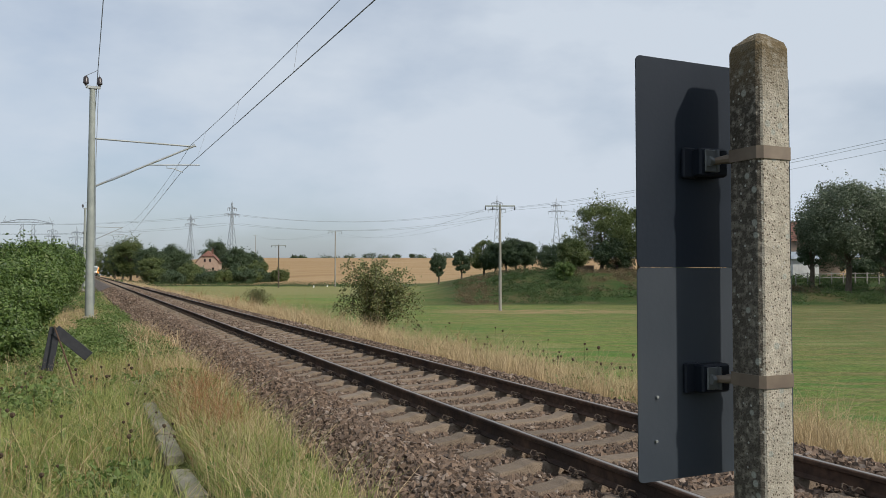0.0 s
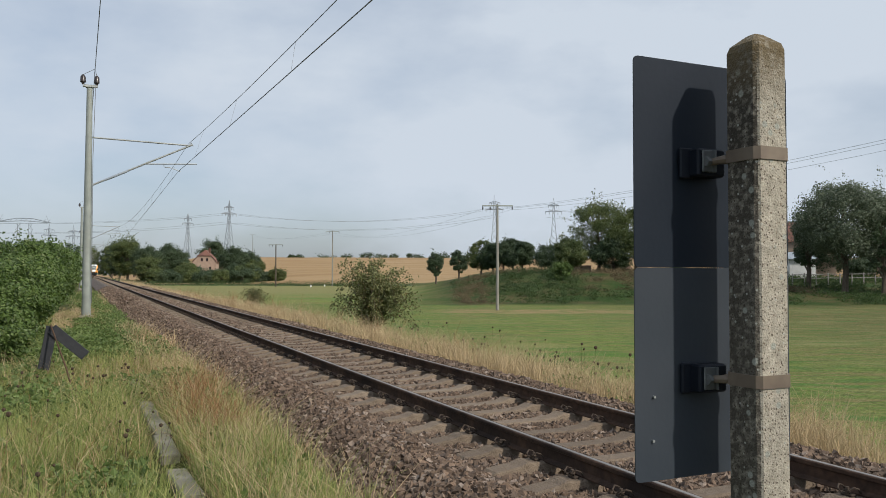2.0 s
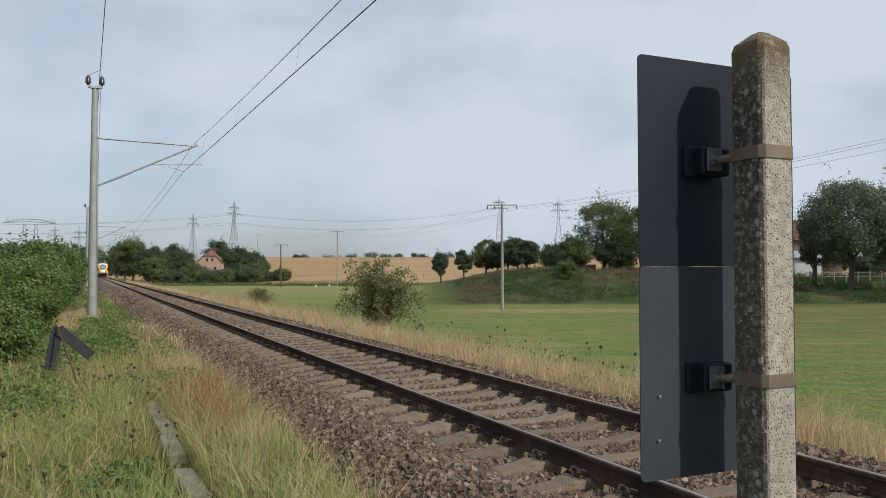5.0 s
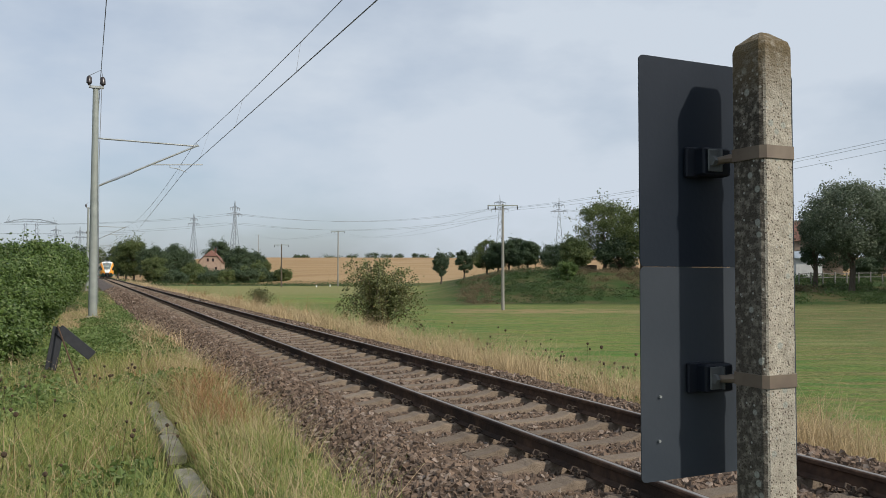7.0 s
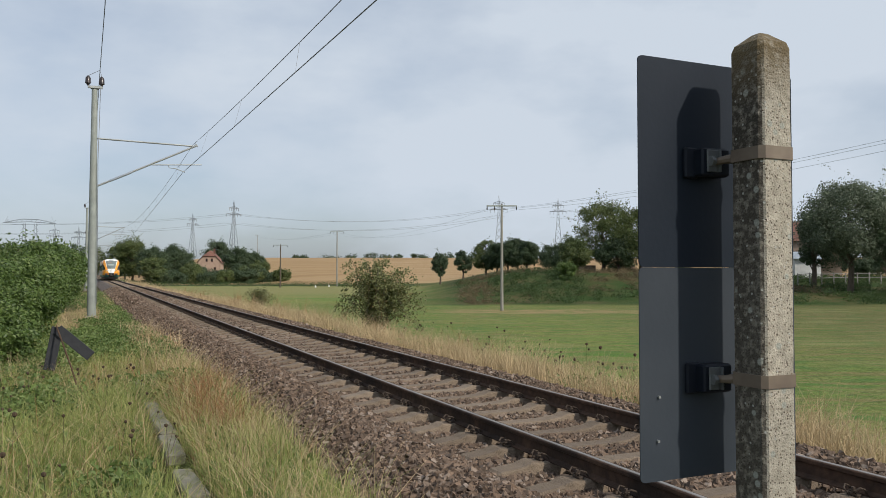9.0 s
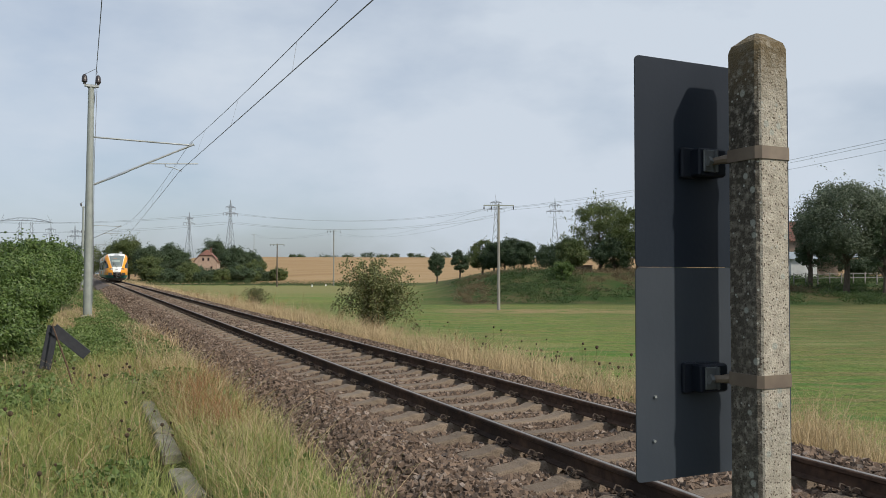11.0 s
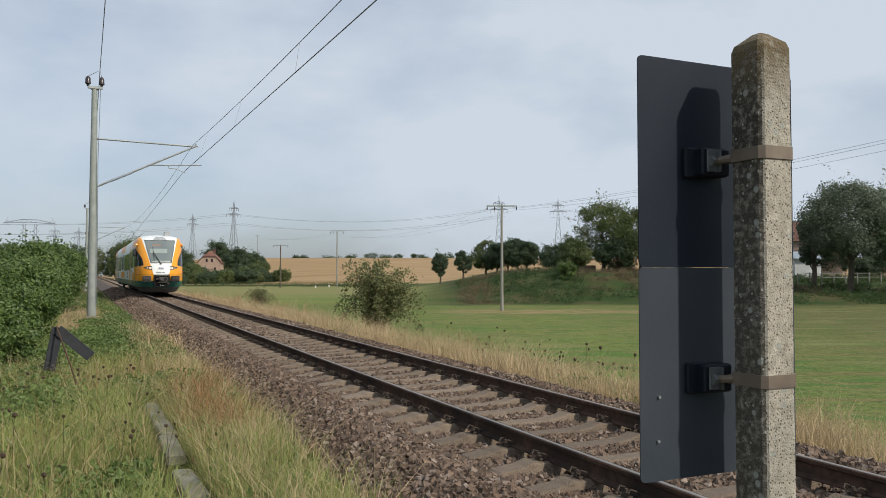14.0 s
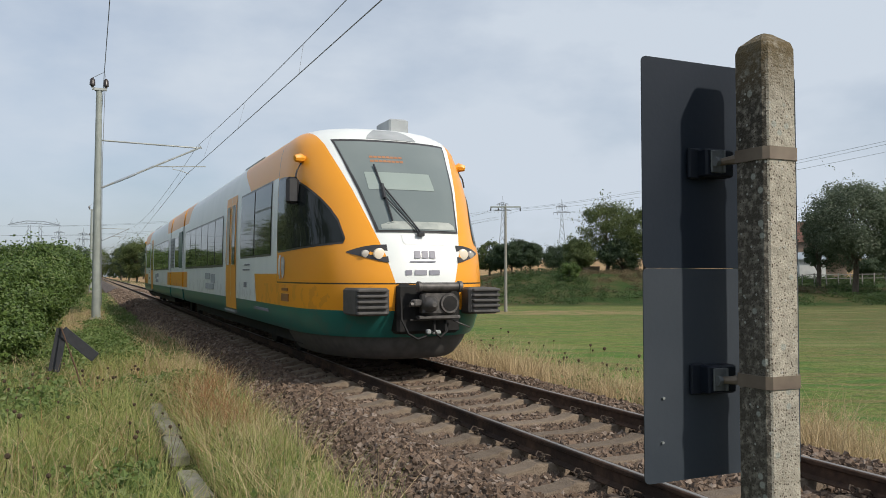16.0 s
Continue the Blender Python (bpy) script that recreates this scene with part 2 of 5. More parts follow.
def build_ground():
    xs = axis([(-3600, -400, 400), (-400, -40, 30), (-40, -8, 2), (-8, 12, 0.4), (12, 60, 2), (60, 300, 8), (300, 700, 40), (700, 3600, 400)])
    ys = axis([(-3000, -200, 400), (-200, -10, 20), (-10, 40, 0.5), (40, 130, 2), (130, 320, 6), (320, 800, 20), (800, 4200, 300)])
    gx, gy = np.meshgrid(xs, ys)
    verts = np.stack([gx, gy, ground_z(gx, gy)], -1).reshape(-1, 3)
    w, h = len(xs), len(ys)
    i = (np.arange(h - 1)[:, None] * w + np.arange(w - 1)[None, :]).ravel()
    faces = np.stack([i, i + 1, i + w + 1, i + w], 1)
    m = bpy.data.materials.new("land")
    m.use_nodes = True
    n, l = m.node_tree.nodes, m.node_tree.links
    b = n["Principled BSDF"]
    b.inputs["Roughness"].default_value, b.inputs["Specular IOR Level"].default_value = 0.95, 0.15
    geo, sep = n.new("ShaderNodeNewGeometry"), n.new("ShaderNodeSeparateXYZ")
    l.new(geo.outputs["Position"], sep.inputs[0])

    def calc(op, a, c, clamp=False):
        k = n.new("ShaderNodeMath")
        k.operation, k.use_clamp = op, clamp
        for s, v in zip(k.inputs, (a, c)):
            if isinstance(v, (int, float)):
                s.default_value = v
            else:
                l.new(v, s)
        return k.outputs[0]

    def ramp(v, a, c):
        return calc("MULTIPLY", calc("SUBTRACT", v, a), 1 / (c - a), True)

    p = calc("ADD", calc("MULTIPLY", calc("ADD", sep.outputs[0], 4.33), math.sin(HEAD)), calc("MULTIPLY", sep.outputs[1], math.cos(HEAD)))
    q = calc("SUBTRACT", calc("MULTIPLY", calc("ADD", sep.outputs[0], 4.33), math.cos(HEAD)), calc("MULTIPLY", sep.outputs[1], math.sin(HEAD)))

    def noise_at(scale, detail=4, stretch=None):
        t = n.new("ShaderNodeTexNoise")
        t.inputs["Scale"].default_value, t.inputs["Detail"].default_value = scale, detail
        if stretch:
            cb = n.new("ShaderNodeCombineXYZ")
            l.new(calc("MULTIPLY", q, stretch[0]), cb.inputs[0]), l.new(calc("MULTIPLY", p, stretch[1]), cb.inputs[1])
            l.new(cb.outputs[0], t.inputs[0])
        else:
            l.new(geo.outputs["Position"], t.inputs[0])
        return t.outputs[0]

    def mix(f, a, c):
        k = n.new("ShaderNodeMix")
        k.data_type = "RGBA"
        for s, v in zip((k.inputs[0], k.inputs[6], k.inputs[7]), (f, a, c)):
            if isinstance(v, (int, float)):
                s.default_value = v
            elif isinstance(v, tuple):
                s.default_value = (*v, 1)
            else:
                l.new(v, s)
        return k.outputs[2]

    wob = calc("MULTIPLY", calc("SUBTRACT", noise_at(0.12), 0.5), 14)
    pw = calc("ADD", p, wob)
    green = mix(ramp(noise_at(0.11, 5, (0.35, 1.6, 1)), 0.36, 0.64), (0.096, 0.195, 0.034), (0.190, 0.222, 0.056))
    green = mix(ramp(noise_at(1.0, 6, (0.10, 1.6, 1)), 0.46, 0.60), green, (0.205, 0.175, 0.070))
    green = mix(calc("MULTIPLY", ramp(q, 8, 28), 0.85), green, (0.120, 0.105, 0.042))
    bank = mix(ramp(noise_at(0.16, 6), 0.42, 0.58), (0.026, 0.056, 0.012), (0.085, 0.072, 0.032))
    bank = mix(ramp(noise_at(0.9, 6), 0.50, 0.62), bank, (0.036, 0.060, 0.016))
    corn = mix(ramp(noise_at(0.05, 6, (0.3, 2, 1)), 0.35, 0.65), (0.29, 0.19, 0.095), (0.36, 0.245, 0.128))
    verge = mix(ramp(noise_at(0.7, 5), 0.4, 0.6), (0.050, 0.060, 0.020), (0.125, 0.100, 0.045))
    c = mix(ramp(pw, 78, 84), green, bank)
    c = mix(calc("MULTIPLY", ramp(calc("ADD", pw, calc("MULTIPLY", q, 0.0)), 78, 84), calc("SUBTRACT", 1, ramp(q, -8, 2))), c, green)
    c = mix(calc("MULTIPLY", ramp(p, 160, 164), calc("SUBTRACT", 1, ramp(q, -8, 2))), c, bank)
    ripe = calc("MULTIPLY", calc("SUBTRACT", 1, ramp(calc("ADD", q, wob), -14, 2)), ramp(pw, 92, 120))
    c = mix(calc("MULTIPLY", ripe, calc("SUBTRACT", 0.8, ramp(p, 158, 160))), c, (0.215, 0.200, 0.085))
    tramline = ramp(noise_at(0.9, 3, (0.06, 0.9, 1)), 0.56, 0.62)
    corn = mix(calc("MULTIPLY", tramline, 0.5), corn, (0.235, 0.150, 0.075))
    corn = mix(calc("MULTIPLY", ramp(noise_at(0.02, 5), 0.5, 0.65), 0.5), corn, (0.40, 0.29, 0.165))
    c = mix(ramp(p, 178, 183), c, corn)
    c = mix(ramp(calc("SUBTRACT", 0, sep.outputs[0]), -9.5, -7.5), c, verge)
    c = mix(calc("MULTIPLY", ramp(noise_at(3.0, 8, (0.5, 1.6, 1)), 0.45, 0.62), calc("MULTIPLY", calc("SUBTRACT", 1, ramp(p, 80, 130)), 0.6)), c, (0.055, 0.085, 0.020))
    near_field = calc("MULTIPLY", calc("SUBTRACT", 1, ramp(p, 76, 84)), ramp(sep.outputs[0], 7.5, 9.5))
    c = mix(calc("MULTIPLY", ramp(noise_at(2.2, 7, (0.14, 1.2, 1)), 0.50, 0.62), calc("MULTIPLY", near_field, calc("ADD", 0.38, calc("MULTIPLY", ramp(q, 8, 26), 0.4)))), c, (0.215, 0.172, 0.078))
    c = mix(calc("MULTIPLY", ramp(noise_at(9.0, 5, (0.5, 1.4, 1)), 0.50, 0.60), calc("MULTIPLY", near_field, 0.55)), c, (0.045, 0.085, 0.018))
    c = mix(calc("MULTIPLY", ramp(noise_at(0.30, 7, (0.45, 1.3, 1)), 0.54, 0.68), calc("MULTIPLY", near_field, 0.6)), c, (0.20, 0.205, 0.080))
    c = mix(calc("MULTIPLY", ramp(noise_at(0.75, 7, (0.5, 1.3, 1)), 0.54, 0.66), calc("MULTIPLY", near_field, 0.7)), c, (0.050, 0.130, 0.026))
    bare = calc("MULTIPLY", calc("SUBTRACT", 1, ramp(calc("ADD", calc("ABSOLUTE", calc("SUBTRACT", p, 68.5), 0), calc("MULTIPLY", wob, 0.3)), 2.6, 4.4)), calc("MULTIPLY", ramp(calc("ADD", q, wob), -2, 3), calc("SUBTRACT", 1, ramp(calc("ADD", q, wob), 10, 22))))
    c = mix(calc("MULTIPLY", bare, ramp(noise_at(0.9, 6, (0.5, 2, 1)), 0.40, 0.56)), c, (0.285, 0.200, 0.105))
    l.new(c, b.inputs["Base Color"])
    bp = n.new("ShaderNodeBump")
    bp.inputs["Strength"].default_value, bp.inputs["Distance"].default_value = 0.9, 0.14
    l.new(noise_at(5.0, 8), bp.inputs["Height"]), l.new(bp.outputs[0], b.inputs["Normal"])
    tagged(new("ground", mesh_fast("ground", verts, faces, m, True)), "stubbly green field, straw hill and grassy railway verge", "ground", kind="structure")


build_ground()


# ---- track ----
def rise(y):
    """The line climbs gently away from the post."""
    return 0.0022 * (y - 10.0)


def ballast_z(x):
    a = np.abs(x)
    return np.where(a < 1.75, -0.235 + 0.03 * np.clip((a - 1.3) / 0.2, 0, 1), -0.205 - (a - 1.75) * 0.44)


CLIP = material("clip_iron", (0.045, 0.034, 0.027), (0.085, 0.065, 0.050), 30, 0.85, 0.0, 0.2, spec=0.2)


def build_track():
    track = thing("railway_track", "single railway track of rusty rails on concrete sleepers", "track", kind="structure")
    xs = axis([(-2.75, 2.45, 0.2)])
    ys = axis([(-60, 60, 2), (60, 480, 20)])
    gx, gy = np.meshgrid(xs, ys)
    verts = np.stack([gx, gy, ballast_z(gx) - 0.01 + rise(gy)], -1).reshape(-1, 3)
    w, h = len(xs), len(ys)
    i = (np.arange(h - 1)[:, None] * w + np.arange(w - 1)[None, :]).ravel()
    bed = new("ballast_bed", mesh_fast("ballast_bed", verts, np.stack([i, i + 1, i + w + 1, i + w], 1), BED))
    tagged(bed, "bed of reddish-brown crushed stone under the track", "ballast", kind="structure")
    # rails: foot, web, head
    prof = [(-0.063, -0.149), (0.063, -0.149), (0.063, -0.139), (0.011, -0.120), (0.009, -0.045), (0.034, -0.032), (0.036, -0.008), (0.030, -0.001), (-0.030, -0.001), (-0.036, -0.008), (-0.034, -0.032), (-0.009, -0.045), (-0.011, -0.120), (-0.063, -0.139)]
    for s in (-1, 1):
        g = Geo().loft([[(s * 0.753 + a, y, b + rise(y)) for a, b in prof] for y in (-60, 0, 60, 200, 480)])
        rail = part("rail", g, RUST, track, "rust-brown steel rail", smooth=False)
        part("running_surface", Geo().loft([[(s * 0.753 + a, y, b + rise(y)) for a, b in ((-0.018, -0.003), (0.018, -0.003), (0.014, 0.002), (-0.014, 0.002))] for y in (-60, 480)]), STEEL, rail, "polished rail head")
    # sleepers, lower in the middle than under the rails
    def sleeper_rings():
        rings = []
        for x, zt, wd in ((-1.30, -0.215, 0.19), (-1.27, -0.196, 0.21), (-1.06, -0.172, 0.200), (-0.97, -0.142, 0.205), (-0.91, -0.150, 0.205), (-0.60, -0.150, 0.205), (-0.54, -0.142, 0.205), (-0.44, -0.178, 0.20), (-0.2, -0.196, 0.19), (0.2, -0.196, 0.19), (0.44, -0.178, 0.20), (0.54, -0.142, 0.205), (0.60, -0.150, 0.205), (0.91, -0.150, 0.205), (0.97, -0.142, 0.205), (1.06, -0.172, 0.200), (1.27, -0.196, 0.21), (1.30, -0.215, 0.19)):
            rings.append([(x, -wd / 2 - 0.03, zt - 0.10), (x, -wd / 2, zt - 0.012), (x, -wd / 2 + 0.015, zt), (x, wd / 2 - 0.015, zt), (x, wd / 2, zt - 0.012), (x, wd / 2 + 0.03, zt - 0.10)])
        return rings
    me = Geo().loft(sleeper_rings()).mesh("sleeper", SLEEPER)
    clip = Geo()
    for s in (-1, 1):
        clip.box((s * 0.105, 0, -0.140), (0.05, 0.10, 0.02), bevel=0.006)
        for e in (-1, 1):
            clip.tube([(s * 0.055, e * 0.060, -0.128), (s * 0.085, e * 0.066, -0.092), (s * 0.125, e * 0.062, -0.078), (s * 0.155, e * 0.045, -0.100), (s * 0.150, e * 0.025, -0.122), (s * 0.105, e * 0.018, -0.108)], 0.0070, 6)
        clip.tube([(s * 0.115, 0, -0.14), (s * 0.115, 0, -0.085)], [0.020, 0.013], 6)
    clip_me = clip.mesh("rail_clip", CLIP)
    far = Geo()
    for k in range(-10, 790):
        y = 0.35 + 0.6 * k
        if k < 260:
            ob = part("sleeper", me, None, track)
            ob.location = (random.gauss(0, 0.012), y + random.gauss(0, 0.012), rise(y) + random.gauss(0, 0.004))
            ob.rotation_euler = (0, 0, random.gauss(0, 0.006))
            if 0 < y < 45:
                for s in (-1, 1):
                    part("rail_clip", clip_me, None, ob).location = (s * 0.753, 0, 0)
        else:
            far.box((0, y, -0.22 + rise(y)), (2.6, 0.24, 0.13))
    tagged(part("far_sleepers", far, SLEEPER, track), kind="stuff")


build_track()


def stones(rng, n, x0, x1, y0, y1, size):
    x, y = rng.uniform(x0, x1, n), rng.uniform(y0, y1, n)
    s = size * rng.uniform(0.55, 1.35, n)
    z = ballast_z(x) + rise(y) + s * np.where(np.abs(x) < 1.3, rng.uniform(-0.4, 0.3, n), rng.uniform(-0.15, 0.5, n))
    inside = np.abs(np.abs(x) - 0.753) < 0.085
    near = np.abs(((y - 0.35) / 0.6 + 0.5) % 1 - 0.5) * 0.6 < 0.125
    z = np.where(near & (np.abs(x) < 1.33), z - 0.01, z)
    across = np.abs(((y - 0.35) / 0.6 + 0.5) % 1 - 0.5) * 0.6
    keep = ~inside & ~((across < 0.085 + 0.25 * s) & (np.abs(x) < rng.normal(1.10, 0.06, n)) & (rng.uniform(size=n) < 0.97))
    x, y, z, s = x[keep], y[keep], z[keep], s[keep]
    n = len(x)
    cube = np.array([(-1, -1, -1), (1, -1, -1), (1, 1, -1), (-1, 1, -1), (-1, -1, 1), (1, -1, 1), (1, 1, 1), (-1, 1, 1)], float) * 0.5
    v = cube[None] * (s[:, None, None] * rng.uniform(0.6, 1.2, (n, 1, 3))) + rng.normal(0, 0.17, (n, 8, 3)) * s[:, None, None]
    q = rng.normal(size=(n, 4))
    q /= np.linalg.norm(q, axis=1)[:, None]
    a, b, c, d = q.T
    rot = np.stack([np.stack([1 - 2 * (c * c + d * d), 2 * (b * c - a * d), 2 * (b * d + a * c)], -1), np.stack([2 * (b * c + a * d), 1 - 2 * (b * b + d * d), 2 * (c * d - a * b)], -1), np.stack([2 * (b * d - a * c), 2 * (c * d + a * b), 1 - 2 * (b * b + c * c)], -1)], -2)
    v = np.einsum("nij,nkj->nki", rot, v) + np.stack([x, y, z], -1)[:, None, :]
    f = np.array([(3, 2, 1, 0), (4, 5, 6, 7), (0, 1, 5, 4), (1, 2, 6, 5), (2, 3, 7, 6), (3, 0, 4, 7)])
    return v.reshape(-1, 3), (f[None] + 8 * np.arange(n)[:, None, None]).reshape(-1, 4)


def build_stones():
    rng = np.random.default_rng(3)
    vs, fs, k = [], [], 0
    for n, x0, x1, y0, y1, size in ((56000, -2.8, 2.0, 3.6, 10, 0.040), (42000, -2.75, 2.0, 10, 20, 0.046), (34000, -2.7, 2.0, 20, 45, 0.060), (12000, -2.6, 2.0, 45, 90, 0.095)):
        v, f = stones(rng, n, x0, x1, y0, y1, size)
        vs.append(v), fs.append(f + k)
        k += len(v)
    tagged(new("ballast_stones", mesh_fast("ballast_stones", np.concatenate(vs), np.concatenate(fs), STONE)), "loose reddish-grey crushed stone ballast", "ballast", kind="stuff")


build_stones()


# ---- trackside things ----
def build_sign_post():
    """Square concrete post with cut corners and a pointed top, carrying two square plates seen from behind."""
    px, py = -2.669, 1.587
    post = thing("sign_post", "weathered concrete post with two grey metal sign plates", "sign", pose(px, py, 0))
    h, c = 0.0575, 0.012

    def ring(z, k=1.0):
        a, b = h * k, (h - c) * k
        return [(b, -a, z), (a, -b, z), (a, b, z), (b, a, z), (-b, a, z), (-a, b, z), (-a, -b, z), (-b, -a, z)]
    zs = [-0.6 + 0.06 * i for i in range(44)]
    rings = [ring(z) for z in zs if z < 1.97] + [ring(1.998), ring(2.016, 0.9), ring(2.045, 0.28)]
    wob = Geo().loft(rings)
    wob.v = [(x + 0.0012 * noise.noise((x * 30, y * 30, z * 22)), y + 0.0012 * noise.noise((x * 30 + 9, y * 30, z * 22)), z) for x, y, z in wob.v]
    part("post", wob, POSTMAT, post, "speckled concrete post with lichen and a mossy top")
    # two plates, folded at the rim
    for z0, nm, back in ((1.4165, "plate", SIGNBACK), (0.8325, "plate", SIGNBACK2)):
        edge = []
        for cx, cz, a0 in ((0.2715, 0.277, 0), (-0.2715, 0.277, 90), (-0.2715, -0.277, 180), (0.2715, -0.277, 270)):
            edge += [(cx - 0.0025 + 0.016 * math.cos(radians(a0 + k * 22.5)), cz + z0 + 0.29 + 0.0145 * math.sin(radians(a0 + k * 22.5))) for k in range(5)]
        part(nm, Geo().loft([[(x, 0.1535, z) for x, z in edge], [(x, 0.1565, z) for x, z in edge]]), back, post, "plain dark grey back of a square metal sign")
    for x, z in ((-0.228, 1.06), (-0.232, 0.94)):
        part("rivet", Geo().tube([(x, 0.147, z), (x, 0.153, z)], 0.004, 8), ZINC, post)
    for z in (1.716, 1.115):
        band = Geo()
        a, b = h + 0.004, h - c + 0.003
        o = [(b, -a), (a, -b), (a, b), (b, a), (-b, a), (-a, b), (-a, -b), (-b, -a)]
        i = [(x * 0.94, y * 0.94) for x, y in o]
        band.loft([[(x, y, z - 0.017) for x, y in o], [(x, y, z + 0.017) for x, y in o], [(x, y, z + 0.017) for x, y in i], [(x, y, z - 0.017) for x, y in i]], caps=False)
        band.add([(x, y, z - 0.017) for x, y in o + i], [(k, (k + 1) % 8, 8 + (k + 1) % 8, 8 + k) for k in range(8)])
        clamp = part("clamp_band", band, BAND, post, "brown steel band round the post")
        part("clamp_arm", Geo().box((-0.078, 0.098, z - 0.006), (0.042, 0.006, 0.062), bevel=0.002).box((-0.060, 0.092, z - 0.006), (0.006, 0.014, 0.062), bevel=0.001), TABGREY, clamp, "dull grey steel tab")
        part("clamp_rod", Geo().tube([(-0.050, 0.060, z - 0.004), (-0.064, 0.072, z - 0.006), (-0.068, 0.098, z - 0.008)], [0.013, 0.011, 0.010], 8), BAND, clamp, "brown steel rod", True)
        part("bolt", Geo().tube([(-0.088, 0.092, z - 0.008), (-0.05, 0.092, z - 0.008)], 0.008, 8).tube([(-0.094, 0.092, z - 0.008), (-0.084, 0.092, z - 0.008)], 0.015, 6), TABGREY, clamp)
        part("bracket", Geo().box((-0.060, 0.128, z - 0.008), (0.100, 0.050, 0.078), bevel=0.005).box((-0.115, 0.144, z - 0.008), (0.050, 0.014, 0.086), bevel=0.004), BRACKET, post, "dark mounting bracket")


TABGREY = material("dull_zinc", (0.10, 0.11, 0.112), (0.15, 0.16, 0.16), 20, 0.55, 0.3, 0.1)
BRACKET = material("bracket_navy", (0.007, 0.010, 0.017), (0.012, 0.016, 0.024), 10, 0.5, spec=0.2)


def post_material():
    m = material("lichen_concrete", (0.27, 0.25, 0.20), (0.43, 0.395, 0.325), 34, 0.93, 0, 0.4, 170)
    n, l = m.node_tree.nodes, m.node_tree.links
    b = n["Principled BSDF"]
    base = b.inputs["Base Color"].links[0].from_socket
    tc = n.new("ShaderNodeTexCoord")
    sep = n.new("ShaderNodeSeparateXYZ")
    l.new(tc.outputs["Object"], sep.inputs[0])

    def spots(scale, edge, colour, base_socket, dist=0.5):
        v, rp, mx = n.new("ShaderNodeTexVoronoi"), n.new("ShaderNodeValToRGB"), n.new("ShaderNodeMix")
        v.inputs["Scale"].default_value = scale
        l.new(tc.outputs["Object"], v.inputs["Vector"])
        rp.color_ramp.elements[0].position, rp.color_ramp.elements[1].position = edge, edge + 0.05
        rp.color_ramp.elements[0].color, rp.color_ramp.elements[1].color = (1, 1, 1, 1), (0, 0, 0, 1)
        l.new(v.outputs["Distance"], rp.inputs[0])
        mx.data_type = "RGBA"
        l.new(rp.outputs[0], mx.inputs[0]), l.new(base_socket, mx.inputs[6])
        mx.inputs[7].default_value = (*colour, 1)
        return mx.outputs[2]
    c = spots(95, 0.21, (0.085, 0.064, 0.046), base)
    c = spots(61, 0.12, (0.10, 0.078, 0.055), c)
    c = spots(160, 0.14, (0.26, 0.19, 0.13), c)
    # moss, algae and shade painted on the side away from track, lichen on top
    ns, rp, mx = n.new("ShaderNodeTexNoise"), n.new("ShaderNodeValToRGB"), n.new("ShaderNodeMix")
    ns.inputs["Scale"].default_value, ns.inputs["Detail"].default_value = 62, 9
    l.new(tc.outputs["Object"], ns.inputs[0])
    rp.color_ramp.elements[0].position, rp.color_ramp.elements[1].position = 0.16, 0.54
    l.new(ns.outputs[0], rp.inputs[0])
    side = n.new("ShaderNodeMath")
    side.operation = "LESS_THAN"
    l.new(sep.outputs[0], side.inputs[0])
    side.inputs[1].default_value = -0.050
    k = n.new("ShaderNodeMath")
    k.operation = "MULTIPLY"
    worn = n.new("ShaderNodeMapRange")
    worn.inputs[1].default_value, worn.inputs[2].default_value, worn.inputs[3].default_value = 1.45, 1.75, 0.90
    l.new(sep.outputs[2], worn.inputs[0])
    algae_shade = n.new("ShaderNodeMath")
    algae_shade.operation = "MULTIPLY"
    l.new(worn.outputs[0], algae_shade.inputs[0]), l.new(side.outputs[0], algae_shade.inputs[1])
    l.new(algae_shade.outputs[0], k.inputs[0]), l.new(rp.outputs[0], k.inputs[1])
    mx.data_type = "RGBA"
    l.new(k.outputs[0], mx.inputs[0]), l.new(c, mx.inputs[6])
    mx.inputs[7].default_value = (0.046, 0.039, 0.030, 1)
    c = spots(42, 0.12, (0.36, 0.36, 0.32), mx.outputs[2])
    c = spots(17, 0.13, (0.30, 0.31, 0.27), c)
    top, mx2 = n.new("ShaderNodeMapRange"), n.new("ShaderNodeMix")
    top.inputs[1].default_value, top.inputs[2].default_value = 1.84, 2.0
    l.new(sep.outputs[2], top.inputs[0])
    k2 = n.new("ShaderNodeMath")
    k2.operation = "MULTIPLY"
    l.new(top.outputs[0], k2.inputs[0]), l.new(rp.outputs[0], k2.inputs[1])
    mx2.data_type = "RGBA"
    l.new(k2.outputs[0], mx2.inputs[0]), l.new(c, mx2.inputs[6])
    mx2.inputs[7].default_value = (0.125, 0.092, 0.046, 1)
    l.new(mx2.outputs[2], b.inputs["Base Color"])
    return m


POSTMAT = post_material()
build_sign_post()


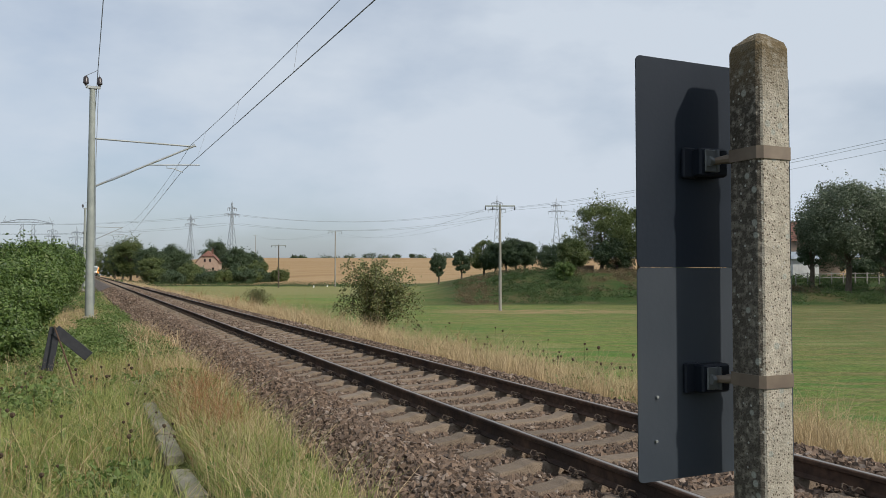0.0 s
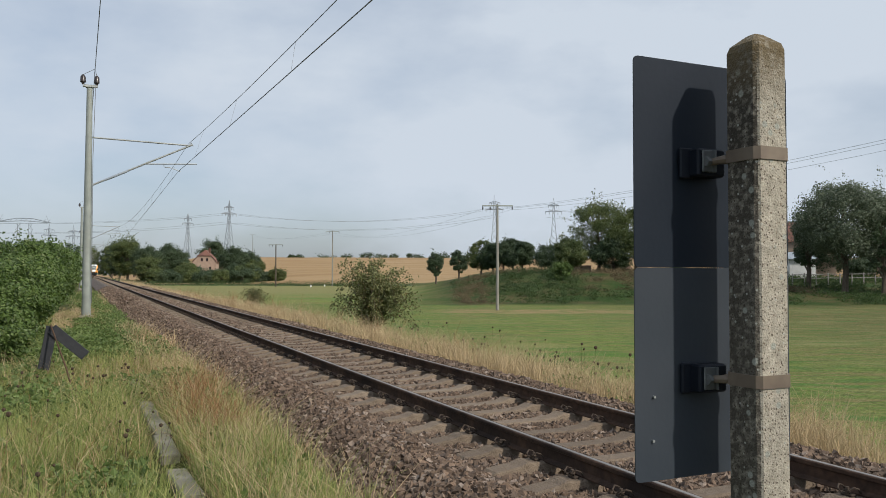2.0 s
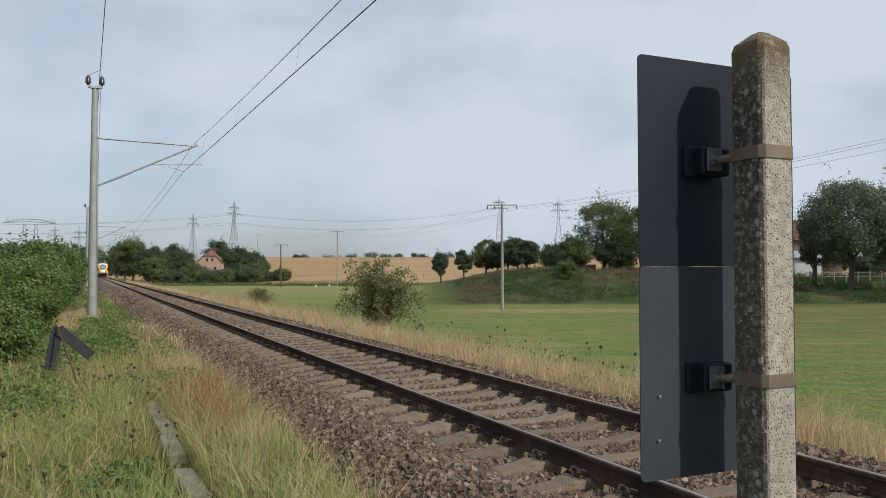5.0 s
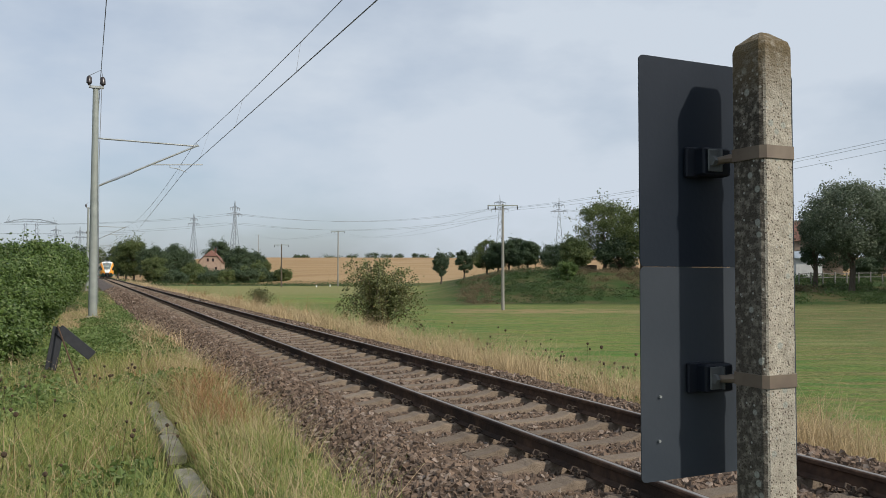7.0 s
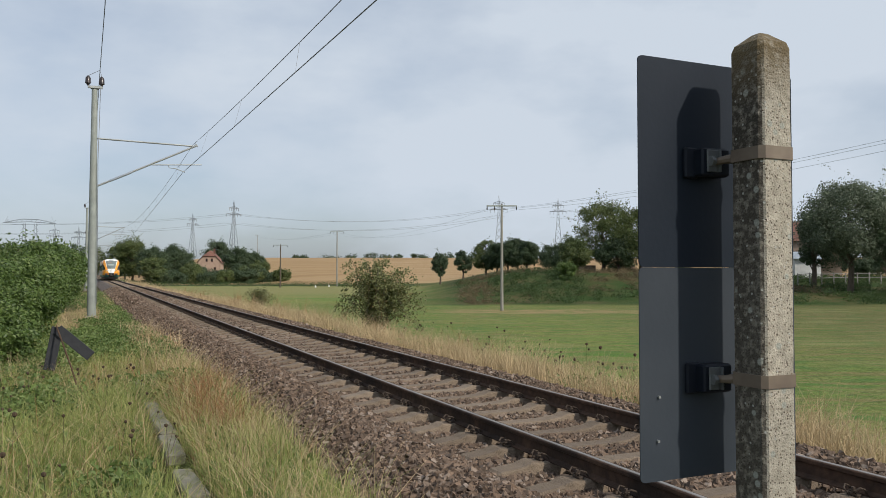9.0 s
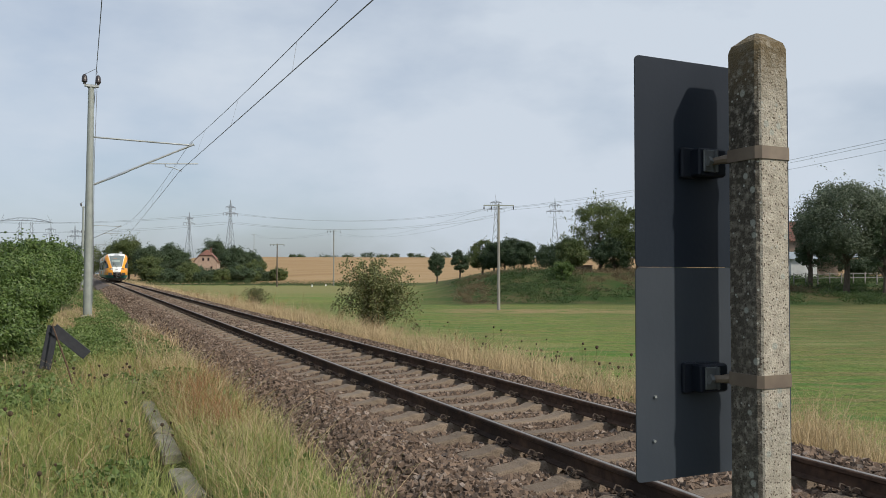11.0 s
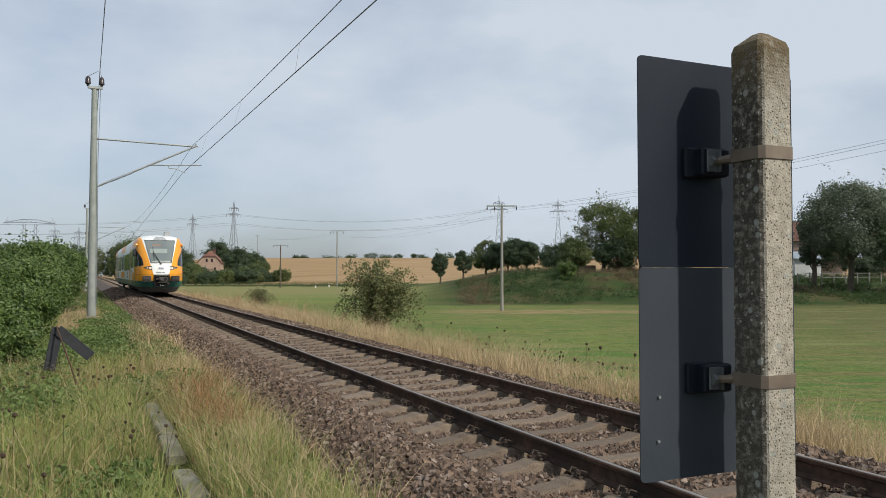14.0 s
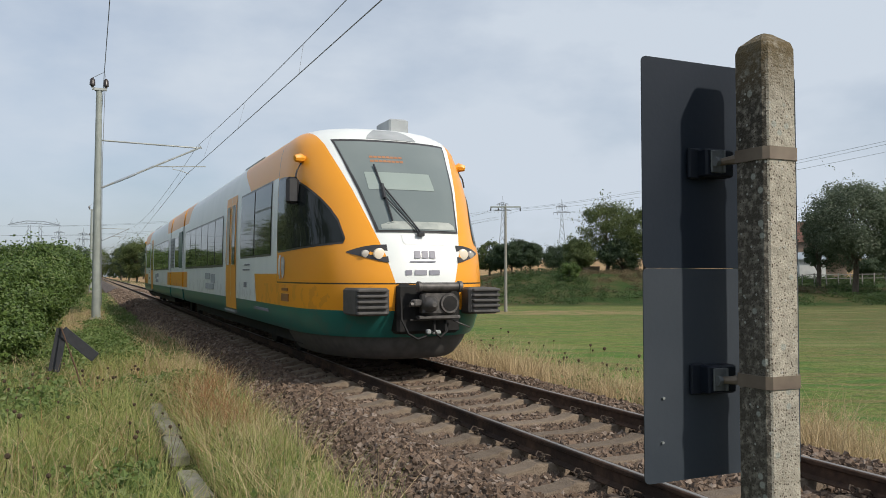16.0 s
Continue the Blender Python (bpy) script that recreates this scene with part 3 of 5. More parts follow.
def build_mast():
    """Overhead line mast with cantilever; the track lies to its +x side."""
    mast = thing("catenary_mast", "tall pale grey overhead line mast with a steel cantilever arm", "mast", pose(-4.09, 35.2, 0), group="overhead line masts")
    part("pole", Geo().tube([(0, 0, -0.6), (0, 0, 4), (0, 0, 9.0)], [0.175, 0.155, 0.11], 14), MASTPAINT, mast, "slim grey tapered pole", smooth=True)
    part("foot", Geo().box((0, 0, -0.45), (0.5, 0.5, 0.3), bevel=0.03), KERB, mast)
    part("head_beam", Geo().box((0.02, 0, 9.05), (0.56, 0.10, 0.10), bevel=0.01).box((0.0, 0, 9.0), (0.30, 0.26, 0.03)), ZINC, mast, "steel cross-beam on the mast head")
    for x in (-0.25, 0.26):
        ins = Geo().tube([(x, 0, 9.10), (x, 0, 9.16), (x, 0, 9.2), (x, 0, 9.42), (x, 0, 9.5)], [0.05, 0.06, 0.115, 0.10, 0.04], 10)
        part("insulator", ins, INSUL, mast, "dark brown insulator", smooth=True)
    part("line_jumper", Geo().tube([(-0.25, 0, 9.5), (0.2, 0, 9.78), (0.26, 0, 9.5)], 0.012, 5), WIRE, mast)
    part("earth_wire", Geo().tube([(0.22, -0.05, 9.0), (0.16, -0.16, 6), (0.19, -0.19, 0.2)], 0.012, 5), WIRE, mast)
    arm = Geo().tube([(0.13, 0, 6.95), (3.95, 0, 6.88)], 0.035, 8)
    part("top_arm", arm, ZINC, mast, smooth=True)
    part("strut", Geo().tube([(0.15, 0, 5.0), (4.05, 0, 6.92)], 0.04, 8), ZINC, mast, smooth=True)
    part("strut_insulator", Geo().tube([(0.6, 0, 5.22), (0.75, 0, 5.29), (1.4, 0, 5.61), (1.5, 0, 5.66)], [0.042, 0.05, 0.05, 0.042], 8), LATTICE, mast)
    part("hanger", Geo().tube([(2.15, 0, 5.98), (4.25, 0, 6.10)], 0.026, 6).tube([(3.9, 0, 6.86), (4.0, 0, 7.0), (4.1, 0, 6.86)], 0.02, 5), ZINC, mast)
    part("registration_arm", Geo().tube([(2.9, 0, 6.03), (2.92, 0, 5.90), (3.2, 0, 5.88), (3.58, 0, 5.74)], 0.018, 6), ZINC, mast)
    for y in (100.2, 165.2, 230.2, 295.2, -29.8):
        copy_thing(mast, pose(-4.25 if y > 0 else -4.09, y, 0))


def build_wires():
    def sag(a, b, drop, n=14):
        a, b = Vector(a), Vector(b)
        return [a.lerp(b, i / n) - Vector((0, 0, 4 * drop * (i / n) * (1 - i / n))) for i in range(n + 1)]
    line = thing("overhead_line", "contact wire hung by thin droppers from a messenger wire", "wire")
    ys = [-29.8, 35.2, 100.2, 165.2, 230.2, 295.2]
    contact, messenger, feeder = [], [], []
    for k in range(5):
        xa, xb = ((0.47, -0.60) if k % 2 == 0 else (-0.60, 0.47))
        c = sag((xa, ys[k], 5.74), (xb, ys[k + 1], 5.74), 0.03)
        m = sag((-0.20, ys[k], 6.95), (-0.20, ys[k + 1], 6.95), 0.70, 28)
        contact += c[:-1]
        messenger += m[:-1]
        feeder += sag((-3.90, ys[k], 9.76), (-3.90, ys[k + 1], 9.76), 0.35)[:-1]
        for i in range(2, 28, 3):
            f = i / 28
            part("dropper", Geo().tube([m[i], Vector((xa + (xb - xa) * f, ys[k] + 65 * f, 5.74 - 0.12 * f * (1 - f)))], 0.004, 4), WIRE, line)
    part("contact_wire", Geo().tube(contact, 0.011, 6), WIRE, line)
    part("messenger_wire", Geo().tube(messenger, 0.009, 6), WIRE, line)
    tagged(new("feeder_wire", Geo().tube(feeder, 0.014, 6).mesh("feeder_wire", WIRE)), "thin feeder wire along the mast heads", "wire")


build_mast()
build_wires()


def build_marker():
    """Two dark boards set like a roof, on a thin rusty stake that leans."""
    mk = thing("marker_board", "dark roof-shaped track marker on a leaning rusty stake", "sign", pose(-4.42, 12.6, 0))
    part("stake", Geo().tube([(0.15, -1.75, -0.55), (0.09, -1.45, -0.33), (-0.06, -0.80, 0.12), (-0.28, -0.03, 0.66)], [0.012, 0.012, 0.012, 0.011], 6), STAKERUST, mk, "rusty iron stake")
    tilt1, tilt2 = Euler((0, radians(9.5), 0)).to_matrix(), Euler((0, radians(-47.7), 0)).to_matrix()
    part("board", Geo().box((-0.315, 0.0, 0.335), (0.15, 0.025, 0.62), tilt1, bevel=0.004), BOARDDARK, mk, "dark weathered board")
    part("board", Geo().box((-0.045, -0.03, 0.41), (0.15, 0.025, 0.60), tilt2, bevel=0.004), BOARDDARK, mk, "dark weathered board")


STAKERUST = material("rusty_iron", (0.045, 0.024, 0.013), (0.10, 0.052, 0.024), 30, 0.9, 0, 0.3)
BOARDDARK = material("dark_board", (0.014, 0.016, 0.021), (0.026, 0.027, 0.032), 9, 0.7, 0, 0.2)
build_marker()


def build_trough():
    tr = thing("cable_trough", "row of old concrete cable trough lids sunk in grass", "trough", kind="structure")
    rng = random.Random(5)
    y = 4.2
    while y < 24:
        n = rng.uniform(0.75, 1.0)
        g = Geo().box((0, 0, 0), (0.165, n - 0.03, 0.10), bevel=0.012)
        g.v = [(a + 0.006 * noise.noise((a * 9, b * 9 + y, c * 9)), b, c + 0.006 * noise.noise((a * 9 + 3, b * 9 + y, c * 9))) for a, b, c in g.v]
        ob = part("lid", g, KERB, tr)
        ob.location = (-3.56 + rng.gauss(0, 0.012), y + n / 2, -0.275 - 0.12 * max(0.0, (y - 12) / 12) + rng.gauss(0, 0.012))
        ob.rotation_euler = (rng.gauss(0, 0.012), rng.gauss(0, 0.03), rng.gauss(0, 0.03))
        y += n + (0.5 if rng.random() < 0.2 else 0.0)


build_trough()


# ---- plants ----
def leaf_quads(rng, at, size, out=None):
    """Small folded leaves at the given places, facing roughly out of their clump."""
    n = len(at)
    a = rng.normal(size=(n, 3))
    a[:, 2] = a[:, 2] * 0.6 - 0.2
    if out is not None:
        face = out + rng.normal(0, 0.42, (n, 3))
        face /= np.linalg.norm(face, axis=1)[:, None]
        a -= face * np.sum(a * face, axis=1)[:, None]
    a /= np.linalg.norm(a, axis=1)[:, None]
    b = np.cross(a, rng.normal(size=(n, 3)) if out is None else face)
    b /= np.linalg.norm(b, axis=1)[:, None]
    s = (size * rng.uniform(0.6, 1.4, n))[:, None]
    k = np.cross(a, b) * s * 0.18
    v = np.stack([at, at + a * s * 0.5 + b * s * 0.32 + k, at + a * s, at + a * s * 0.5 - b * s * 0.32 + k], 1)
    return v.reshape(-1, 3), np.arange(n * 4).reshape(-1, 4)


def crown_points(rng, n, height, width, base, lobes, flat=0.75, lump=(0.11, 0.26)):
    """Places of leaves: clumps on the outside of a lumpy crown with gaps."""
    cl = max(8, lobes)
    d = rng.normal(size=(cl, 3))
    d /= np.linalg.norm(d, axis=1)[:, None]
    r = rng.uniform(0.45, 1.0, cl) ** 0.6
    mid = (height + base) / 2
    c = d * r[:, None] * np.array([width / 2 * 0.80, width / 2 * 0.80, (height - base) / 2 * 0.80])
    c *= rng.uniform(0.82, 1.10, (cl, 1))
    c[:, 2] += mid
    size = rng.uniform(*lump, cl) * width
    pick = rng.integers(0, cl, n)
    e = rng.normal(size=(n, 3))
    e /= np.linalg.norm(e, axis=1)[:, None]
    way = e + np.array([0, 0, 0.25])
    e = e * (rng.uniform(0, 1, n) ** 0.35)[:, None]
    p = c[pick] + e * size[pick][:, None] * np.array([1, 1, flat])
    return p, c, way


def build_tree(name, label, category, x, y, top, width, leaf, seed, n=3500, size=0.42, bare=0.22, lobes=60, group="", z=None, shoots=0, lump=(0.11, 0.26)):
    rng = np.random.default_rng(seed)
    z = float(ground_z(x, y)) if z is None else z
    h = max(1.0, top - z)
    t = thing(name, label, category, pose(x, y, z - 0.05), group)
    p, c, way = crown_points(rng, n, h, width, h * bare, lobes, lump=lump)
    for k in range(shoots):
        s = c[rng.integers(0, len(c))]
        e = s + np.array([*rng.normal(0, 0.12 * width, 2), rng.uniform(0.12, 0.30) * h])
        t2 = rng.uniform(0, 1, (22, 1))
        p = np.concatenate([p, s + (e - s) * t2 + rng.normal(0, size * 0.7, (22, 3))])
        way = np.concatenate([way, rng.normal(0, 1, (22, 3))])
    v, f = leaf_quads(rng, p, size, way)
    part("crown", mesh_fast("crown", v, f, leaf), None, t)
    g = Geo()
    r = 0.018 * h + 0.05
    g.tube([(0, 0, -0.3), (0.02 * h, 0, h * 0.2), (0, 0.02 * h, h * 0.45), (0.01 * h, 0, h * 0.8)], [r * 1.3, r, r * 0.7, r * 0.2], 7)
    for k in range(0, len(c), max(1, len(c) // 12)):
        b = c[k]
        s = min(h * 0.5, b[2] * 0.55)
        g.tube([(0, 0, s), (b[0] * 0.5, b[1] * 0.5, (s + b[2]) / 2), tuple(b)], [r * 0.45, r * 0.28, r * 0.08], 5)
    part("trunk", g, BARK, t)
    return t


TREES = [
    (9.5, 275.0, 14.8, 12.0, TREELEAF), (8.6, 390.0, 16.5, 9.0, TREELEAF), (2.0, 505.0, 19.0, 17.0, TREELEAF), (12.0, 500.0, 20.0, 16.0, DARKLEAF), (-9.0, 500.0, 20.0, 17.0, DARKLEAF), (-24.0, 510.0, 19.0, 18.0, TREELEAF), (25.0, 510.0, 18.0, 18.0, DARKLEAF), (13.0, 228.9, 9.6, 8.8, DARKLEAF), (18.4, 236.8, 10.7, 10.0, DARKLEAF),
    (42.1, 313.9, 16.2, 13.0, DARKLEAF), (37.2, 239.2, 10.1, 10.4, DARKLEAF), (41.0, 226.5, 5.6, 7.4, TREELEAF), (20.0, 208.6, 4.8, 7.1, TREELEAF),
    (28.1, 221.4, 2.6, 7.7, DARKLEAF), (17.4, 248.3, 8.3, 10.1, DARKLEAF), (24.0, 254.8, 5.6, 7.0, DARKLEAF), (14.0, 262.0, 11.0, 10.0, DARKLEAF), (27.5, 300.0, 10.5, 11.0, DARKLEAF), (46.0, 262.0, 9.0, 9.0, DARKLEAF), (24.5, 230.0, 3.6, 7.0, DARKLEAF), (35.1, 218.2, 3.9, 6.1, TREELEAF),
    (36.3, 232.0, 4.6, 6.4, DARKLEAF), (17.3, 215.3, 2.6, 7.3, DARKLEAF), (11.0, 212.0, 6.5, 7.0, TREELEAF), (56.9, 136.9, 5.7, 3.6, DARKLEAF), (56.5, 126.1, 5.8, 3.6, DARKLEAF),
    (54.6, 113.8, 7.4, 5.7, TREELEAF), (55.9, 108.8, 7.2, 5.5, DARKLEAF), (57.6, 105.9, 7.2, 5.2, DARKLEAF), (66.0, 97.6, 13.9, 10.5, TREELEAF),
    (67.2, 90.5, 12.7, 8.8, TREELEAF), (65.7, 105.5, 8.0, 5.4, TREELEAF), (64.3, 91.8, 7.1, 7.2, DARKLEAF), (72.3, 88.2, 11.5, 8.8, DARKLEAF),
    (78.8, 85.2, 12.3, 8.8, DARKLEAF), (79.2, 66.4, 13.9, 13.6, WILLOW), (79.4, 71.8, 11.5, 5.0, DARKLEAF), (80.7, 62.4, 11.6, 5.9, DARKLEAF), (84.9, 60.5, 12.3, 7.9, DARKLEAF),
    (9.4, 330.0, 15.5, 11.0, DARKLEAF), (103.8, 90.3, 10.5, 10.5, DARKLEAF), (77.3, 127.8, 7.6, 8.5, DARKLEAF), (58.8, 94.4, 6.7, 5.2, TREELEAF), (111.0, 84.0, 10.0, 10.5, DARKLEAF), (105.0, 78.0, 7.5, 8.5, DARKLEAF), (98.0, 79.0, 4.2, 5.0, DARKLEAF), (55.3, 111.2, 7.0, 5.4, DARKLEAF), (56.8, 107.3, 7.3, 5.4, DARKLEAF),
]


def build_trees():
    labels = {"tree_leaf": "broad green deciduous tree with a loose crown", "dark_tree_leaf": "dark green deciduous tree in a dense group", "willow_leaf": "large silvery willow tree at the field edge"}
    for i, (x, y, top, w, leaf) in enumerate(TREES):
        big = w > 8
        build_tree("tree", labels[leaf.name], "tree", x, y, top, w, leaf, 100 + i, n=46000 if leaf is WILLOW else 18000 if big else 8000, size=0.23 if leaf is WILLOW else 0.24 if y < 140 else 0.38, bare=0.18 if w < 4 or leaf is WILLOW else 0.05 if 100 < y < 120 and w < 6 else 0.10 if 79 < x < 95 else 0.0, lobes=150 if leaf is WILLOW else 105 if big else 50, group="field trees", lump=(0.07, 0.19), shoots=30 if big else 8)


build_trees()


def build_understorey():
    """Low shrubs that close the foot of the far wood."""
    rng = random.Random(19)
    for k in range(13):
        x = 12.5 + k * 2.5
        y = 203 + rng.uniform(-3, 6)
        build_tree("wood_shrub", "low dark shrub at the foot of the wood", "shrub", x, y, rng.uniform(1.4, 3.6), rng.uniform(5.0, 7.0), TREELEAF if k % 3 == 0 else DARKLEAF, 700 + k, 3600, 0.42, bare=-0.1, lobes=40, group="wood edge shrubs", shoots=8, lump=(0.07, 0.18))


build_understorey()
build_tree("elder_bush", "bright green elder bush on the field bank", "shrub", 51.0, 84.7, 3.4, 3.0, HEDGELEAF, 730, 3500, 0.22, bare=-0.1, lobes=30, shoots=14, lump=(0.08, 0.18))

HEDGE = [(-6.0, 14.2, 1.3, 2.3), (-6.1, 17.2, 1.7, 2.6), (-6.2, 21, 2.1, 3.2), (-6.4, 25.5, 2.7, 3.6), (-6.4, 31, 3.0, 3.9), (-6.4, 38, 3.2, 4.3), (-6.2, 46, 3.4, 4.6), (-6.2, 55, 3.6, 4.7), (-6.3, 66, 3.9, 4.9), (-6.4, 79, 4.2, 5.0), (-6.6, 95, 4.6, 5.2), (-7.2, 114, 5.2, 5.6), (-7.6, 138, 5.8, 6.2), (-10.5, 165, 7.5, 9.5), (-11, 195, 8.5, 11), (-12, 230, 9.5, 12), (-13, 280, 11, 14), (-14, 340, 13, 16)]


def build_hedge():
    for i, (x, y, top, w) in enumerate(HEDGE):
        n = 17000 if y < 23 else 14000 if y < 40 else 8500 if y < 60 else 4500
        size = 0.07 if y < 18.5 else 0.085 if y < 30 else 0.13 if y < 60 else 0.3 if y < 150 else 0.5
        build_tree("hedge_shrub", "dense green wild shrub along the railway", "shrub", x, y, top, w, HEDGELEAF if y < 250 else TREELEAF, 300 + i, n, size, bare=-0.05, lobes=85, group="trackside hedge", shoots=16, lump=(0.06, 0.17))


    for i, (x, y, top, w) in enumerate([(-12, 16, 7, 6), (-13.5, 26, 9, 8), (-14, 38, 9.5, 8), (-15.5, 50, 10, 9), (-17, 64, 10.5, 9), (-19, 82, 11, 11), (-22, 104, 12, 12)]):
        build_tree("tree", "tall green tree behind the trackside hedge", "tree", x, y, top, w, TREELEAF, 350 + i, 3000, 0.45, bare=0.05, lobes=60, group="field trees")


build_hedge()


def build_bush(x, y, z, h, w, seed, n):
    """Open thorny bush: arching twigs carry the leaves."""
    rng = np.random.default_rng(seed)
    b = thing("wild_bush", "straggly wild rose bush with arching twigs in dry grass", "bush", pose(x, y, z))
    g, at = Geo(), []
    for k in range(70):
        a, out = rng.uniform(0, 6.283), rng.uniform(0.1, 1.0) * w / 2
        up = (0.35 + 0.65 * rng.uniform() ** 0.8) * h
        ox, oy = math.cos(a), math.sin(a)
        droop = up * rng.uniform(0.0, 0.75)
        pts = [Vector((ox * 0.1, oy * 0.1, 0)), Vector((ox * out * 0.3, oy * out * 0.3, up * 0.55)), Vector((ox * out * 0.7, oy * out * 0.7, up * 0.95)), Vector((ox * out, oy * out, up - droop))]
        g.tube(pts, [0.020, 0.014, 0.009, 0.004], 4)
        for i in range(n // 70):
            f = rng.uniform(0.06, 1.0) * 2.999
            j = int(f)
            at.append(pts[j].lerp(pts[j + 1], f - j) + Vector(rng.normal(0, 0.10, 3)))
    v, f = leaf_quads(rng, np.array(at), 0.11 if y < 50 else 0.14)
    part("twigs", g, BARK, b)
    part("foliage", mesh_fast("foliage", v, f, BUSHLEAF), None, b)


build_bush(7.45, 33.5, -1.35, 3.55, 4.6, 11, 14000)
build_bush(8.9, 66.5, -1.55, 1.9, 2.8, 12, 1800)


def blades(rng, x, y, z, height, width, lean=0.35):
    n = len(x)
    a = rng.uniform(0, 6.283, n)
    h = height * np.clip(rng.lognormal(-0.15, 0.38, n), 0.3, 1.9)
    w = width * rng.uniform(0.6, 1.3, n) / 2
    side = np.stack([np.cos(a), np.sin(a), np.zeros(n)], -1) * w[:, None]
    d = rng.uniform(0, 6.283, n)
    b = (h * rng.uniform(0.05, lean * 2.6, n))[:, None] * np.stack([np.cos(d), np.sin(d), np.zeros(n)], -1)
    o = np.stack([x, y, z - 0.03], -1)
    up = np.array([0, 0, 1.0])
    mid, tip = o + b * 0.3 + up * (h * 0.55)[:, None], o + b + up * (h * 0.86)[:, None]
    v = np.stack([o - side, o + side, mid + side * 0.8, mid - side * 0.8, tip + side * 0.15, tip - side * 0.15], 1).reshape(-1, 3)
    k = 6 * np.arange(n)[:, None]
    f = np.stack([k + np.array([0, 1, 2, 3]), k + np.array([3, 2, 4, 5])], 1).reshape(-1, 4)
    return v, f


def tufts(rng, n, x0, x1, y0, y1, per=14, spread=0.09):
    """Places bunched in tufts."""
    m = max(1, n // per)
    cx, cy = rng.uniform(x0, x1, m), rng.uniform(y0, y1, m)
    k = rng.integers(0, m, n)
    return cx[k] + rng.normal(0, spread, n), cy[k] + rng.normal(0, spread, n)


def grass(name, label, mat, seed, zones):
    rng = np.random.default_rng(seed)
    vs, fs, k = [], [], 0
    for n, x0, x1, y0, y1, h, w in zones:
        x, y = tufts(rng, n, x0, x1, y0, y1)
        ok = (x < rng.normal(-2.62, 0.10, n)) | (x > 1.85)
        ok &= ~((np.abs(x + 3.59) < 0.15) & (y < 10.6) & (rng.uniform(size=n) < 0.97))
        patchy = np.sin(x * 1.7 + 2.1 * np.sin(y * 0.9)) + np.sin(y * 1.3 + 1.6 * np.sin(x * 2.3) + seed)
        ok &= patchy > rng.normal(-0.75, 0.7, n)
        x, y = x[ok], y[ok]
        z = np.maximum(ground_z(x, y), np.where(np.abs(x) < 2.6, ballast_z(x) + rise(y), -9))
        v, f = blades(rng, x, y, z, h, w)
        vs.append(v), fs.append(f + k)
        k += len(v)
    tagged(new(name, mesh_fast(name, np.concatenate(vs), np.concatenate(fs), mat)), label, "grass", kind="stuff")


grass("verge_grass", "long green and yellowing grass on the railway verge", GRASS, 21, [
    (62000, -6.3, -2.45, 4.0, 11, 0.33, 0.0055), (17000, -6.0, -2.6, 11, 15, 0.32, 0.007), (12000, -6.0, -2.6, 15, 20, 0.27, 0.008), (9000, -5.6, -2.7, 20, 42, 0.22, 0.014), (2500, -4.6, -2.6, 42, 90, 0.22, 0.025), (15000, 3.4, 7.5, 5, 30, 0.42, 0.009), (9000, 5.5, 9.5, 14, 50, 0.4, 0.016)])
grass("dry_grass", "tall straw-coloured dry grass beside the track", DRY, 22, [
    (11000, -3.45, -2.5, 4.5, 14, 0.40, 0.005), (7000, -5.8, -3.6, 4.5, 14, 0.36, 0.006), (5000, -3.4, -2.5, 14, 26, 0.40, 0.012), (9000, -5.2, -3.0, 24, 42, 0.26, 0.014), (4000, -4.8, -2.8, 42, 80, 0.25, 0.022), (41000, 1.95, 5.4, 5, 22, 0.50, 0.006), (28000, 2.0, 5.8, 22, 48, 0.58, 0.010), (15000, 2.3, 6.5, 48, 110, 0.5, 0.032), (8000, 2.6, 6.5, 110, 240, 0.5, 0.07)])
grass("dead_weeds", "rust-brown dead weeds among the verge grass", RUSTWEED, 23, [(2600, -6.0, -2.5, 4.6, 15, 0.34, 0.006), (3600, -3.25, -2.75, 8.0, 11.5, 0.42, 0.006), (700, -3.3, -2.7, 15, 19, 0.4, 0.01), (500, 2.6, 5.5, 34, 72, 0.95, 0.025), (300, 2.6, 5.5, 14, 34, 0.8, 0.012)])


